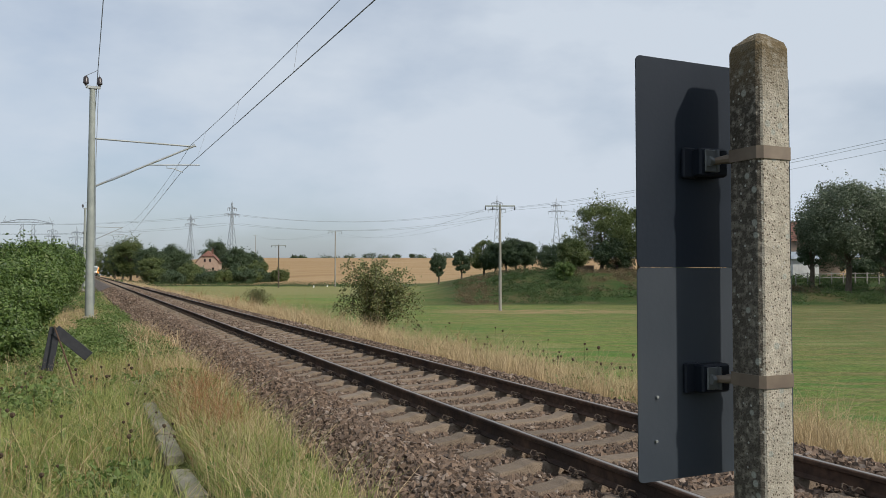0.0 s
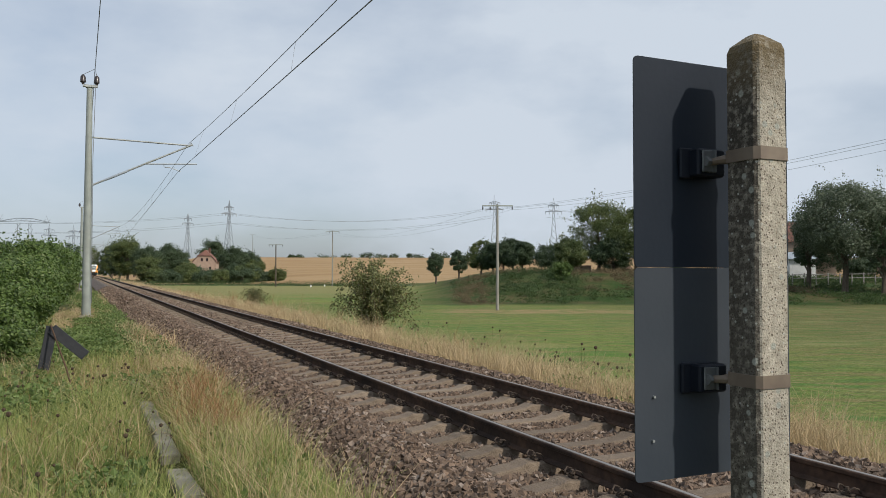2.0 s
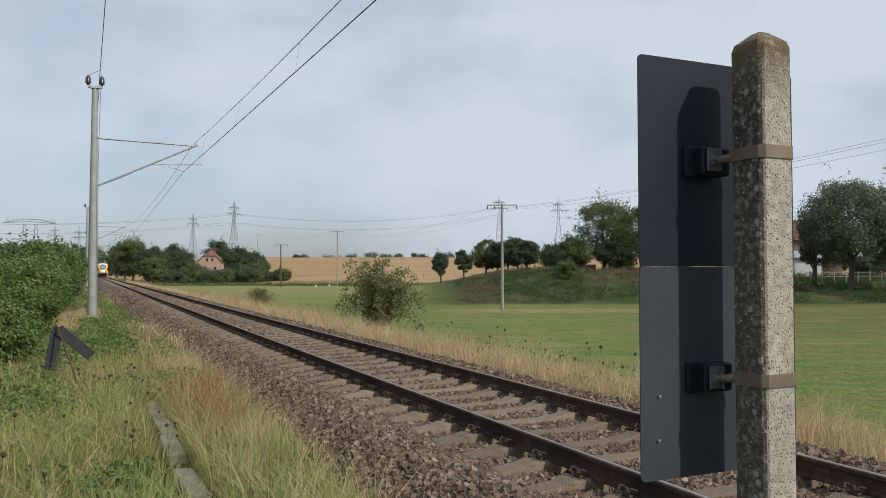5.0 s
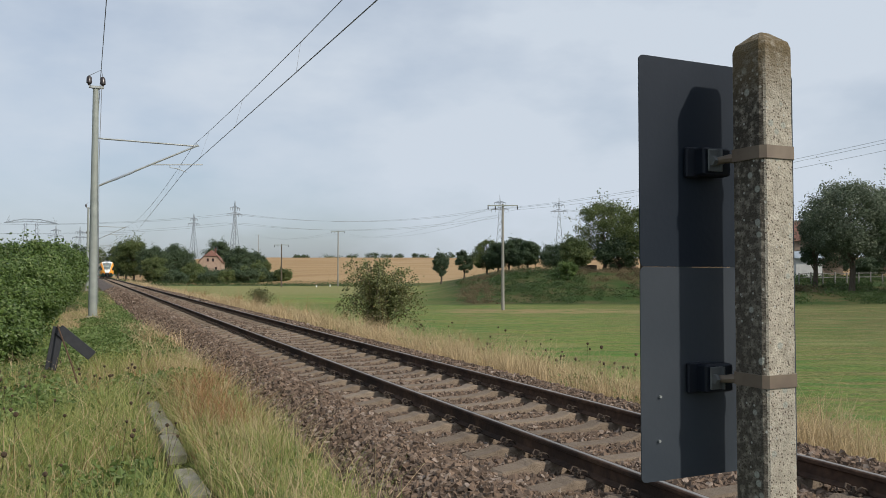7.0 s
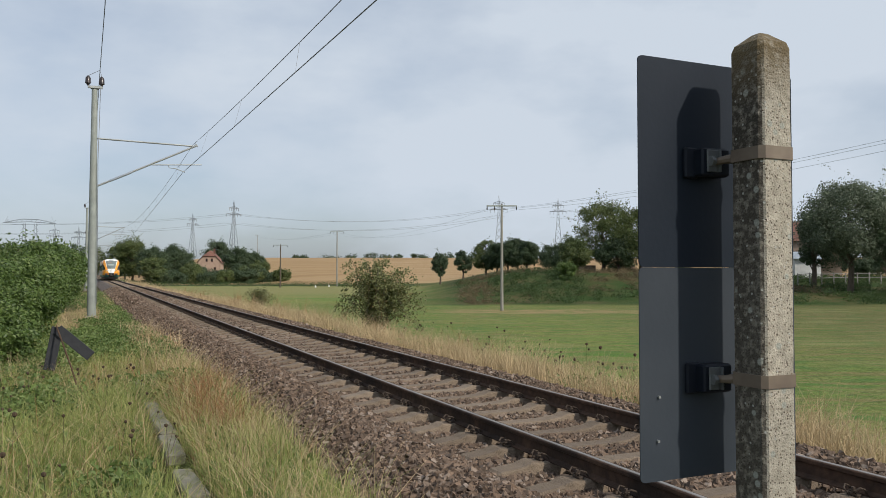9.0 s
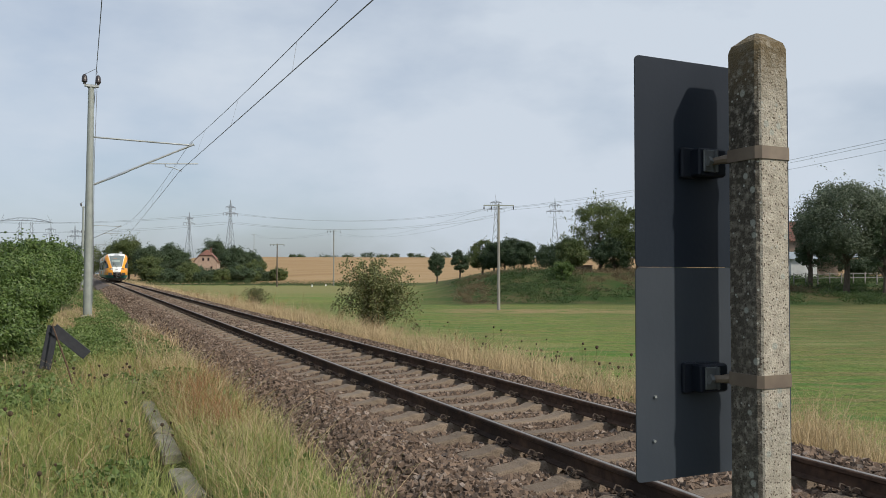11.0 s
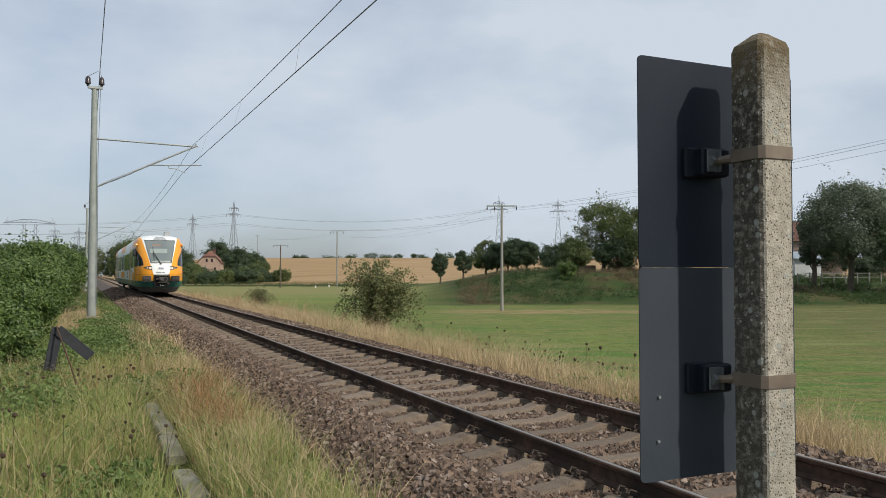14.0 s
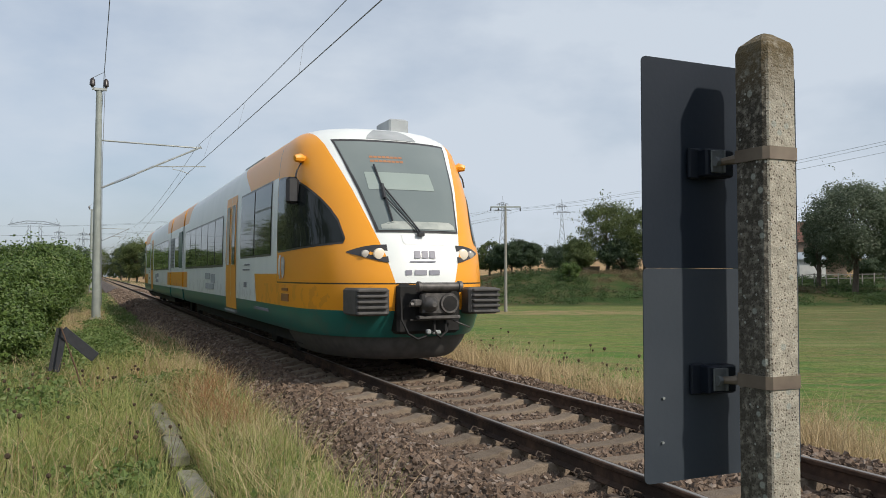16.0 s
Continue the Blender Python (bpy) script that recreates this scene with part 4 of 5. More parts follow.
def build_weeds():
    rng = np.random.default_rng(31)
    at = []
    for x0, x1, y0, y1, h, n in ((-5.0, -2.75, 14.5, 24, 0.36, 15000), (-4.4, -2.7, 24, 33, 0.36, 4200), (-3.6, -2.8, 33, 46, 0.32, 2500), (-5.0, -3.0, 42, 75, 0.40, 5000), (-6.2, -4.6, 9, 16, 0.35, 5000), (-3.35, -2.7, 9.5, 12.5, 0.3, 1500), (-6.0, -2.45, 4.8, 13, 0.22, 6500), (2.3, 6.0, 8, 30, 0.3, 5000)):
        x, y = tufts(rng, n, x0, x1, y0, y1, 40, 0.16)
        free = ((np.abs(x + 3.59) > 0.20) | (y > 10.6)) & ((x < -2.65) | (x > 1.9))
        x, y = x[free], y[free]
        n = len(x)
        at.append(np.stack([x, y, ground_z(x, y) + h * rng.uniform(0.1, 1, n) ** 0.7], -1))
    v, f = leaf_quads(rng, np.concatenate(at), 0.075)
    tagged(new("bramble_weeds", mesh_fast("bramble_weeds", v, f, WEEDLEAF)), "low leafy brambles and weeds on the verge", "weeds", kind="stuff")
    g = Geo()
    r = random.Random(8)
    spots = [(r.uniform(-6.0, -3.7), r.uniform(5.2, 12), r.uniform(0.35, 0.62)) for _ in range(75)] + [(r.uniform(2.8, 7.5), r.uniform(9, 24), 0.4 + 0.65 * r.random() ** 2) for _ in range(210)]
    for x, y, h in spots:
        z = float(ground_z(x, y))
        dx, dy = r.uniform(-0.1, 0.1), r.uniform(-0.1, 0.1)
        g.tube([(x, y, z), (x + dx * 0.4, y + dy * 0.4, z + h * 0.6), (x + dx, y + dy, z + h)], 0.0016, 3)
        s = r.uniform(0.010, 0.022) if x < 0 else r.uniform(0.014, 0.032)
        g.tube([(x + dx, y + dy, z + h - s), (x + dx, y + dy, z + h - s * 0.3), (x + dx, y + dy, z + h + s * 0.6), (x + dx, y + dy, z + h + s)], [s * 0.3, s, s * 0.9, s * 0.2], 6)
    tagged(new("seed_heads", g.mesh("seed_heads", SEED)), "dark dried umbel seed heads on thin stalks", "weeds", kind="stuff")


build_weeds()


def build_scrub():
    """Rough scrub on the bank beyond the field."""
    rng = np.random.default_rng(41)
    at, brown = [], []
    for k in range(4000):
        p, q = rng.uniform(83, 118), rng.uniform(2, 82)
        if rng.uniform() > 0.45 + 0.55 * (p - 83) / 35:
            continue
        dry = noise.noise((p * 0.10, q * 0.07, 3.3)) + 0.15 * rng.uniform(-1, 1) > (-0.12 if q < 6 or 17 < q < 28 else 0.22)
        if noise.noise((p * 0.22, q * 0.13, 8.1)) > 0.12 + 0.25 * rng.uniform():
            continue
        x, y = q * math.cos(HEAD) + p * math.sin(HEAD) - 4.33, p * math.cos(HEAD) - q * math.sin(HEAD)
        pts, _, _ = crown_points(rng, 60 if dry else 65, rng.uniform(0.2, 0.8) if dry else rng.uniform(0.25, 1.25), rng.uniform(0.8, 3.4), -0.3, 12)
        (brown if dry else at).append(pts + np.array([x, y, float(ground_z(x, y))]))
    for k in range(330):
        p, q = rng.uniform(158, 176), rng.uniform(-78, -8)
        x, y = q * math.cos(HEAD) + p * math.sin(HEAD) - 4.33, p * math.cos(HEAD) - q * math.sin(HEAD)
        pts, _, _ = crown_points(rng, 45, rng.uniform(0.3, 1.2), rng.uniform(2, 5), -0.2, 10)
        at.append(pts + np.array([x, y, float(ground_z(x, y))]))
    v, f = leaf_quads(rng, np.concatenate(at), 0.17)
    tagged(new("bank_scrub", mesh_fast("bank_scrub", v, f, SCRUB)), "rough dark scrub and nettles on the field bank", "scrub", kind="stuff")
    v, f = leaf_quads(rng, np.concatenate(brown), 0.16)
    tagged(new("bank_grass", mesh_fast("bank_grass", v, f, BANKDRY)), "withered brown grass and weeds on the field bank", "weeds", kind="stuff")


BANKDRY = material("withered_weed", (0.08, 0.062, 0.032), (0.22, 0.17, 0.092), 0.15, 0.7, island=True, thin=0.3, c3=(0.10, 0.08, 0.04))
SCRUB = material("scrub_leaf", (0.020, 0.048, 0.012), (0.080, 0.135, 0.036), 0.10, 0.6, island=True, thin=0.35, c3=(0.13, 0.13, 0.05))
build_scrub()


# ---- distance ----
def build_pylon(x, y, top, turn):
    z = float(ground_z(x, y)) - 0.5
    h = top - z
    t = thing("power_pylon", "grey steel lattice power pylon far off", "pylon", pose(x, y, z, 0, 0, turn), group="power pylons")
    w0, w1 = h * 0.075, h * 0.013
    bar = 0.10
    leg = Geo()
    for sx in (-1, 1):
        for sy in (-1, 1):
            leg.tube([(sx * w0, sy * w0, 0), (sx * w1 * 1.6, sy * w1 * 1.6, h * 0.62), (sx * w1 * 0.6, sy * w1 * 0.6, h * 0.93), (0, 0, h)], [bar * 1.7, bar * 1.3, bar, bar * 0.7], 4)
    part("legs", leg, LATTICE, t)
    br = Geo()
    n = 9
    for k in range(n):
        a, b = k / n * 0.9, (k + 1) / n * 0.9
        wa, wb = (w0 + (w1 * 1.6 - w0) * min(1, f / 0.62) if f < 0.62 else w1 * 1.2 for f in (a, b))
        for s in (-1, 1):
            br.tube([(-wa, s * wa, a * h), (wb, s * wb, b * h)], bar * 0.7, 4), br.tube([(wa, s * wa, a * h), (-wb, s * wb, b * h)], bar * 0.7, 4)
            br.tube([(s * wa, -wa, a * h), (s * wb, wb, b * h)], bar * 0.7, 4)
    part("bracing", br, LATTICE, t)
    for f, half in ((0.775, 0.135), (0.875, 0.088)):
        a = Geo()
        for s in (-1, 1):
            a.tube([(0, 0, f * h + 0.028 * h), (s * half * h, 0, f * h)], bar * 1.5, 4).tube([(0, s * w1, f * h), (s * half * h, 0, f * h)], bar * 1.8, 4).tube([(0, -s * w1, f * h), (s * half * h, 0, f * h)], bar * 1.8, 4)
            a.tube([(s * half * h * 0.5, 0, f * h), (s * half * h * 0.5, 0, f * h + 0.014 * h)], bar, 4)
            for e in (0.95, 0.5):
                a.tube([(s * half * h * e, 0, f * h), (s * half * h * e, 0, f * h - 0.045 * h)], bar * 1.5, 4)
        part("crossarm", a, LATTICE, t)


PYLONS = [(68.9, 439.0, 41.6, 20), (59.6, 542.1, 41.5, 25), (219.4, 414.6, 48.7, -30), (256.9, 408.5, 48.0, -30), (-8.7, 573.1, 33.3, 10), (-24.7, 624.3, 37.0, 10)]
for row in PYLONS:
    build_pylon(*row)


def build_portal():
    t = thing("power_pylon", "wide grey twin-legged power pylon far off", "pylon", pose(-32.3, 485, -1), group="power pylons")
    for s in (-1, 1):
        g = Geo()
        for e in (-1, 1):
            g.tube([(s * 3.2 + e * 1.4, 0, 0), (s * 2.6 + e * 0.5, 0, 30)], [0.3, 0.2], 4)
        for k in range(8):
            g.tube([(s * 3.1 - 1.2, 0, k * 3.7), (s * 2.9 + 1.0, 0, k * 3.7 + 3.7)], 0.1, 4).tube([(s * 3.1 + 1.2, 0, k * 3.7), (s * 2.9 - 1.0, 0, k * 3.7 + 3.7)], 0.1, 4)
        part("leg", g, LATTICE, t)
    b = Geo().tube([(-13, 0, 30.2), (0, 0, 31.0), (13, 0, 30.2)], 0.2, 4).tube([(-13, 0, 30.2), (-4, 0, 32.3), (4, 0, 32.3), (13, 0, 30.2)], 0.2, 4)
    for k in range(-5, 6):
        b.tube([(k * 2.3, 0, 30.5), (k * 2.3 + 1.1, 0, 32.0)], 0.1, 4)
    b.tube([(-12, 0, 30.3), (-10.5, 0, 34)], 0.12, 4).tube([(12, 0, 30.3), (10.5, 0, 34)], 0.12, 4)
    part("crossbeam", b, LATTICE, t)


build_portal()


def build_pole(x, y, top, label, wood=None):
    z = float(ground_z(x, y))
    p = thing("utility_pole", label, "pole", pose(x, y, z, 0, 0, -24), group="utility poles")
    h = top - z
    part("shaft", Geo().tube([(0, 0, -0.4), (0, 0, h * 0.5), (0, 0, h + 0.15)], [0.15, 0.125, 0.095], 10), wood or WOOD, p, smooth=True)
    part("crossarm", Geo().box((0, -0.1, h), (2.7, 0.09, 0.11), bevel=0.01), MASTPAINT, p)
    for s in (-1.3, -0.65, 1.3):
        part("insulator", Geo().tube([(s, -0.1, h - 0.06), (s, -0.1, h - 0.2), (s, -0.1, h - 0.36)], [0.03, 0.06, 0.045], 6), INSUL, p)


POLES = [(29.2, 61.6, 7.45), (41.7, 153.7, 9.95), (78.0, 420.0, 22.0)]
for x, y, top in POLES:
    build_pole(x, y, top, "slim weathered wooden utility pole with a crossarm")


build_pole(29.3, 149.3, 6.9, "dark tarred wooden utility pole at the field edge", BARK)


def build_power_lines():
    def hang(a, b, drop, n=12):
        a, b = Vector(a), Vector(b)
        return [a.lerp(b, i / n) - Vector((0, 0, 4 * drop * (i / n) * (1 - i / n))) for i in range(n + 1)]
    lines = []
    chain = [(12.0, -25.0, 7.6)] + POLES
    for (x0, y0, z0), (x1, y1, z1) in zip(chain[1:], chain[2:]):
        for s in (-1.2, 1.2):
            lines.append((hang((x0 + s, y0 - s * 0.4, z0 - 0.3), (x1 + s, y1 - s * 0.4, z1 - 0.3), 1.6), 0.008 if y0 < 100 else 0.014))
    for s in (-1.2, -0.5, 1.2):
        lines.append((hang((29.2 + s, 61.6 - s * 0.4, 7.1), (27.6 + s, 19 - s * 0.1, 7.3 + 0.02 * s), 0.5), 0.008))
    for f, half in ((0.70, 5.0), (0.82, 3.6)):
        for s in (-1, 1):
            a = (68.9 + s * half, 439, 41.6 * f)
            lines.append((hang(a, (219.4 + s * half * 0.8, 414.6, 8 + 40 * f), 6), 0.06))
            lines.append((hang((256.9 + s * half, 408.5, 8 + 40 * f), (640 + s * half, 330, 10 + 40 * f), 12), 0.06))
            lines.append((hang(a, (-150 + s * half, 480, 41 * f), 7), 0.06))
    for pts, r in lines:
        tagged(new("power_line", Geo().tube(pts, r, 4).mesh("power_line", LATTICE)), "thin dark power line sagging between pylons", "wire", group="power lines")


build_power_lines()


def build_house():
    z = float(ground_z(36, 294)) + 0.7
    h = thing("farmhouse", "ochre plastered house with a hipped red tile roof among trees", "house", pose(36.9, 294.7, z, 0, 0, -18) @ Matrix.Diagonal((0.76, 0.8, 1.0, 1.0)))
    part("wall", Geo().box((0, 0, 2.4), (10.2, 8.5, 5.4)), PLASTER, h, "ochre plaster wall")
    part("gable", Geo().add([(-5.1, -4.25, 5.1), (5.1, -4.25, 5.1), (3.0, -4.25, 7.0), (-3.0, -4.25, 7.0), (-5.1, -4.0, 5.1), (5.1, -4.0, 5.1), (3.0, -4.0, 7.0), (-3.0, -4.0, 7.0)], [(0, 1, 2, 3), (7, 6, 5, 4), (0, 3, 7, 4), (1, 5, 6, 2), (3, 2, 6, 7), (0, 4, 5, 1)]), PLASTER, h)
    part("roof", Geo().add([(-5.8, -4.7, 4.8), (5.8, -4.7, 4.8), (3.2, -4.8, 7.1), (-3.2, -4.8, 7.1), (0, -2.6, 9.2), (0, 4.8, 9.2), (-5.8, 4.8, 4.8), (5.8, 4.8, 4.8)], [(0, 3, 4, 5, 6), (1, 7, 5, 4, 2), (3, 2, 4), (6, 5, 7)]), ROOFTILE, h, "hipped roof of red clay tiles")
    part("chimney", Geo().box((1.5, 0, 9.0), (0.7, 0.7, 1.8)), ROOFTILE, h)
    for x, zz in ((-1.2, 5.7), (1.2, 5.7), (-2.6, 2.6), (2.6, 2.6)):
        w = part("window", Geo().box((x, -4.28, zz), (0.95, 0.10, 1.2)), ROOFTILE, h)
        part("pane", Geo().box((x, -4.34, zz), (0.75, 0.03, 1.0)), BLACKGLASS, w)
    b = thing("farm_shed", "low whitewashed shed behind the trees", "building", pose(91.9, 84, float(ground_z(93, 84)) + 0.9, 0, 0, -40))
    part("wall", Geo().box((0, 0, 0.9), (3.5, 4.9, 3.0)), WHITEWALL, b)
    for k in range(9):
        part("board", Geo().box((-1.53 + k * 0.383, -2.47, 0.9), (0.34, 0.05, 2.9)), WHITEWALL, b)
    part("roof", Geo().add([(-2, -2.9, 2.2), (2, -2.9, 2.2), (2, 2.9, 2.2), (-2, 2.9, 2.2), (-2, 0, 3.3), (2, 0, 3.3)], [(0, 1, 5, 4), (2, 3, 4, 5), (0, 4, 3), (1, 2, 5), (0, 3, 2, 1)]), LATTICE, b)
    r = thing("brick_house", "red-roofed house hidden behind trees", "house", pose(103, 94, float(ground_z(103, 94)), 0, 0, -40))
    part("wall", Geo().box((0, 0, 3), (10, 8, 6.2)), PLASTER, r)
    part("roof", Geo().add([(-5.5, -4.5, 6), (5.5, -4.5, 6), (5.5, 4.5, 6), (-5.5, 4.5, 6), (-5.5, 0, 9.4), (5.5, 0, 9.4)], [(0, 1, 5, 4), (2, 3, 4, 5), (0, 4, 3), (1, 2, 5), (0, 3, 2, 1)]), ROOFTILE, r)


build_house()


def build_small_walls():
    for x, y, w, turn in ((64.7, 101.6, 4.5, -25), (71.0, 99.5, 3.5, -30)):
        t = thing("low_wall", "low crumbling pinkish brick wall under the trees", "wall", pose(x, y, float(ground_z(x, y)), 0, 0, turn))
        part("masonry", Geo().box((0, 0, 0.35), (w, 0.35, 1.0), bevel=0.03), PLASTER, t)
        part("coping", Geo().box((0, 0, 0.88), (w + 0.1, 0.45, 0.08), bevel=0.02), ROOFTILE, t)
    for x, y in ((35.5, 147.0), (39.6, 152.0)):
        t = thing("boundary_stone", "small white boundary stone at the field edge", "marker", pose(x, y, float(ground_z(x, y))))
        part("stone", Geo().box((0, 0, 0.12), (0.24, 0.24, 0.5), taper=0.8), WHITEWALL, t)


def build_yard_fence():
    """Weathered rail fence at the edge of the yard under the willow."""
    t = thing("rail_fence", "pale weathered wooden rail fence under the willow", "fence")
    at = []
    for k in range(10):
        p, q = 101.0 + 0.15 * k, 45.0 + 1.6 * k
        x, y = q * math.cos(HEAD) + p * math.sin(HEAD) - 4.33, p * math.cos(HEAD) - q * math.sin(HEAD)
        at.append(Vector((x, y, float(ground_z(x, y)) + 0.5)))
    for a in at:
        part("post", Geo().box(a + Vector((0, 0, 0.45)), (0.12, 0.12, 1.5), bevel=0.01), FENCEWOOD, t)
    for a, b in zip(at, at[1:]):
        for h in (0.55, 1.05):
            part("rail", Geo().tube([a + Vector((0, 0, h)), b + Vector((0, 0, h))], 0.045, 5), FENCEWOOD, t)


FENCEWOOD = material("weathered_fence", (0.20, 0.195, 0.185), (0.32, 0.31, 0.29), 4, 0.9)
build_small_walls()
build_yard_fence()
RIDGE = [(120.3, 509.0, 5.5, 2.2), (125.3, 506.8, 7.4, 2.6), (140.4, 499.9, 14.7, 1.8), (153.1, 494.1, 9.2, 2.9), (165.5, 488.5, 11.0, 3.7), (173.8, 484.7, 11.0, 2.2), (181.2, 481.4, 7.4, 2.9), (190.6, 477.1, 5.5, 3.3), (195.6, 474.8, 11.0, 2.2), (210, 468, 12, 3.5), (225, 462, 14, 4)]
for i, (x, y, w, h) in enumerate(RIDGE):
    build_tree("tree", "small dark tree clump on the hill ridge", "tree", x, y, float(ground_z(x, y)) + h, w, DARKLEAF, 500 + i, 600, 0.7, bare=-0.3, lobes=25, group="ridge trees", z=float(ground_z(x, y)) - 0.7)


def build_woods():
    """Far woods that close the view behind the hedge and all round."""
    rng = np.random.default_rng(77)
    at = []
    for k in range(420):
        a = rng.uniform(0, 6.283)
        d = rng.uniform(650, 900)
        x, y = d * math.sin(a), d * math.cos(a)
        if abs(x) < 14 or (0.05 < a < 1.6 and x > 40):
            continue
        h, w = rng.uniform(7, 12), rng.uniform(12, 22)
        p, _, _ = crown_points(rng, 130, h, w, 0, 20)
        at.append(p + np.array([x, y, float(ground_z(x, y))]))
    v, f = leaf_quads(rng, np.concatenate(at), 3.0)
    tagged(new("far_woods", mesh_fast("far_woods", v, f, DARKLEAF)), "far dark belt of woods", "woods", kind="stuff")


build_woods()


# ---- the railcar ----
Z_LEVELS = [0.52, 0.60, 0.75, 0.90, 1.10, 1.28, 1.45, 1.70, 1.95, 2.15, 2.40, 2.65, 2.90, 3.10, 3.28, 3.42, 3.53, 3.62, 3.68, 3.73, 3.77, 3.81, 3.84, 3.865, 3.884]


def body_w(z):
    return float(np.interp(z, [0.5, 0.6, 0.9, 2.2, 2.9, 3.2, 3.4, 3.53, 3.65, 3.73, 3.79, 3.84, 3.87, 3.885], [1.36, 1.43, 1.46, 1.46, 1.44, 1.42, 1.39, 1.35, 1.27, 1.16, 1.02, 0.80, 0.50, 0.03]))


def body_f(z):
    return float(np.interp(z, [0.5, 0.9, 1.3, 1.7, 2.05, 2.7, 3.45, 3.62, 3.72, 3.79, 3.84, 3.885], [0.24, 0.05, 0.0, 0.08, 0.27, 0.70, 1.36, 1.56, 1.74, 2.00, 2.40, 3.1]))


POWER = 2.5


def nose_len(z):
    return float(np.interp(z, [2.0, 3.45, 3.7], [2.3, 1.25, 1.2]))


def front_y(x, z):
    k = min(1.0, abs(x) / body_w(z)) ** POWER
    return body_f(z) + nose_len(z) * (1 - (1 - k) ** (1 / POWER))


def side_x(y, z):
    k = max(0.0, min(1.0, 1 - (y - body_f(z)) / nose_len(z)))
    return body_w(z) * (1 - k ** POWER) ** (1 / POWER)


def shell(length):
    rings = []
    for z in Z_LEVELS:
        w, f = body_w(z), body_f(z)
        half = []
        for i in range(0, 15):
            a = math.pi / 2 * i / 14
            half.append((w * math.sin(a) ** (2 / POWER), f + nose_len(z) * (1 - math.cos(a) ** (2 / POWER))))
        half += [(w, y) for y in (5, 8, 11, 14, length)]
        rings.append([(x, y, z) for x, y in reversed(half)] + [(-x, y, z) for x, y in half[1:]])
    return Geo().loft(rings)


def paint_material():
    """White body, orange cab and green skirt with sharp edges, a little grime low down."""
    m = material("railcar_paint", (0.72, 0.75, 0.73), (0.79, 0.81, 0.79), 1.5, 0.30, spec=0.45)
    n, l = m.node_tree.nodes, m.node_tree.links
    b = n["Principled BSDF"]
    base = b.inputs["Base Color"].links[0].from_socket
    tc, sep = n.new("ShaderNodeTexCoord"), n.new("ShaderNodeSeparateXYZ")
    l.new(tc.outputs["Object"], sep.inputs[0])
    X, Y, Z = sep.outputs

    def calc(op, a, c):
        k = n.new("ShaderNodeMath")
        k.operation = op
        for s, v in zip(k.inputs, (a, c)):
            if isinstance(v, (int, float)):
                s.default_value = v
            else:
                l.new(v, s)
        return k.outputs[0]

    def mix(f, a, c):
        k = n.new("ShaderNodeMix")
        k.data_type = "RGBA"
        l.new(f, k.inputs[0]), l.new(a, k.inputs[6])
        k.inputs[7].default_value = (*c, 1)
        return k.outputs[2]
    less, more, both, either = "LESS_THAN", "GREATER_THAN", "MULTIPLY", "MAXIMUM"
    cab = calc(less, Y, 3.05)
    low = calc(both, calc(less, Z, 1.42), calc(less, Y, calc("ADD", 4.55, calc("MULTIPLY", Z, 0.35))))
    arch = calc(both, calc(more, Z, 3.04), calc(either, calc(less, Y, calc("ADD", -0.5, calc("MULTIPLY", Z, 2.0))), calc(more, Y, calc("ADD", 21.0, calc("MULTIPLY", Z, -1.5)))))
    low = calc(either, low, calc(both, calc(both, calc(more, Z, 0.98), calc(less, Z, 1.48)), calc(more, Y, 16.5)))
    orange = calc(either, calc(either, cab, low), arch)
    mask = calc(both, calc(less, calc("ABSOLUTE", X, 0), calc("ADD", 0.10, calc("MULTIPLY", Z, 0.275))), calc(more, Z, 1.28))
    orange = calc(both, orange, calc("SUBTRACT", 1, mask))
    c = mix(orange, base, (0.82, 0.33, 0.022))
    c = mix(calc(less, Z, 0.90), c, (0.014, 0.125, 0.108))
    seam = calc(both, calc(less, calc("ABSOLUTE", calc("SUBTRACT", Z, 1.28), 0), 0.010), calc(less, Y, 3.05))
    c = mix(seam, c, (0.03, 0.02, 0.015))
    joint = calc(both, calc(less, calc("ABSOLUTE", calc("SUBTRACT", Y, 3.05), 0), 0.010), calc(more, Z, 1.28))
    c = mix(joint, c, (0.10, 0.08, 0.06))
    grime = n.new("ShaderNodeTexNoise")
    grime.inputs["Scale"].default_value, grime.inputs["Detail"].default_value = 3.5, 8.0
    l.new(tc.outputs["Object"], grime.inputs[0])
    dirt = calc(both, calc("MULTIPLY", calc(more, grime.outputs[0], 0.56), 0.16), calc(less, Z, 1.25))
    c = mix(dirt, c, (0.10, 0.075, 0.055))
    l.new(c, b.inputs["Base Color"])
    return m


PAINT = paint_material()
ORANGE = material("orange_paint", (0.80, 0.32, 0.022), (0.84, 0.35, 0.028), 2, 0.3)
WHITE = material("white_paint", (0.68, 0.70, 0.70), (0.74, 0.75, 0.75), 2, 0.35)
GREY = material("roof_grey", (0.30, 0.32, 0.33), (0.40, 0.42, 0.43), 3, 0.6)
BUFFER = material("buffer_grey", (0.055, 0.052, 0.050), (0.085, 0.08, 0.076), 8, 0.7)
UNDER = material("underframe_black", (0.009, 0.009, 0.010), (0.020, 0.019, 0.018), 6, 0.7, spec=0.25)
COUPLER = material("coupler_steel", (0.06, 0.057, 0.054), (0.13, 0.12, 0.115), 12, 0.55, 0.4)
GLASS = material("tinted_glass", (0.014, 0.018, 0.018), (0.022, 0.026, 0.026), 1, 0.04, spec=0.25)
SCREEN = material("windscreen_glass", (0.15, 0.18, 0.18), (0.19, 0.22, 0.215), 0.6, 0.05)
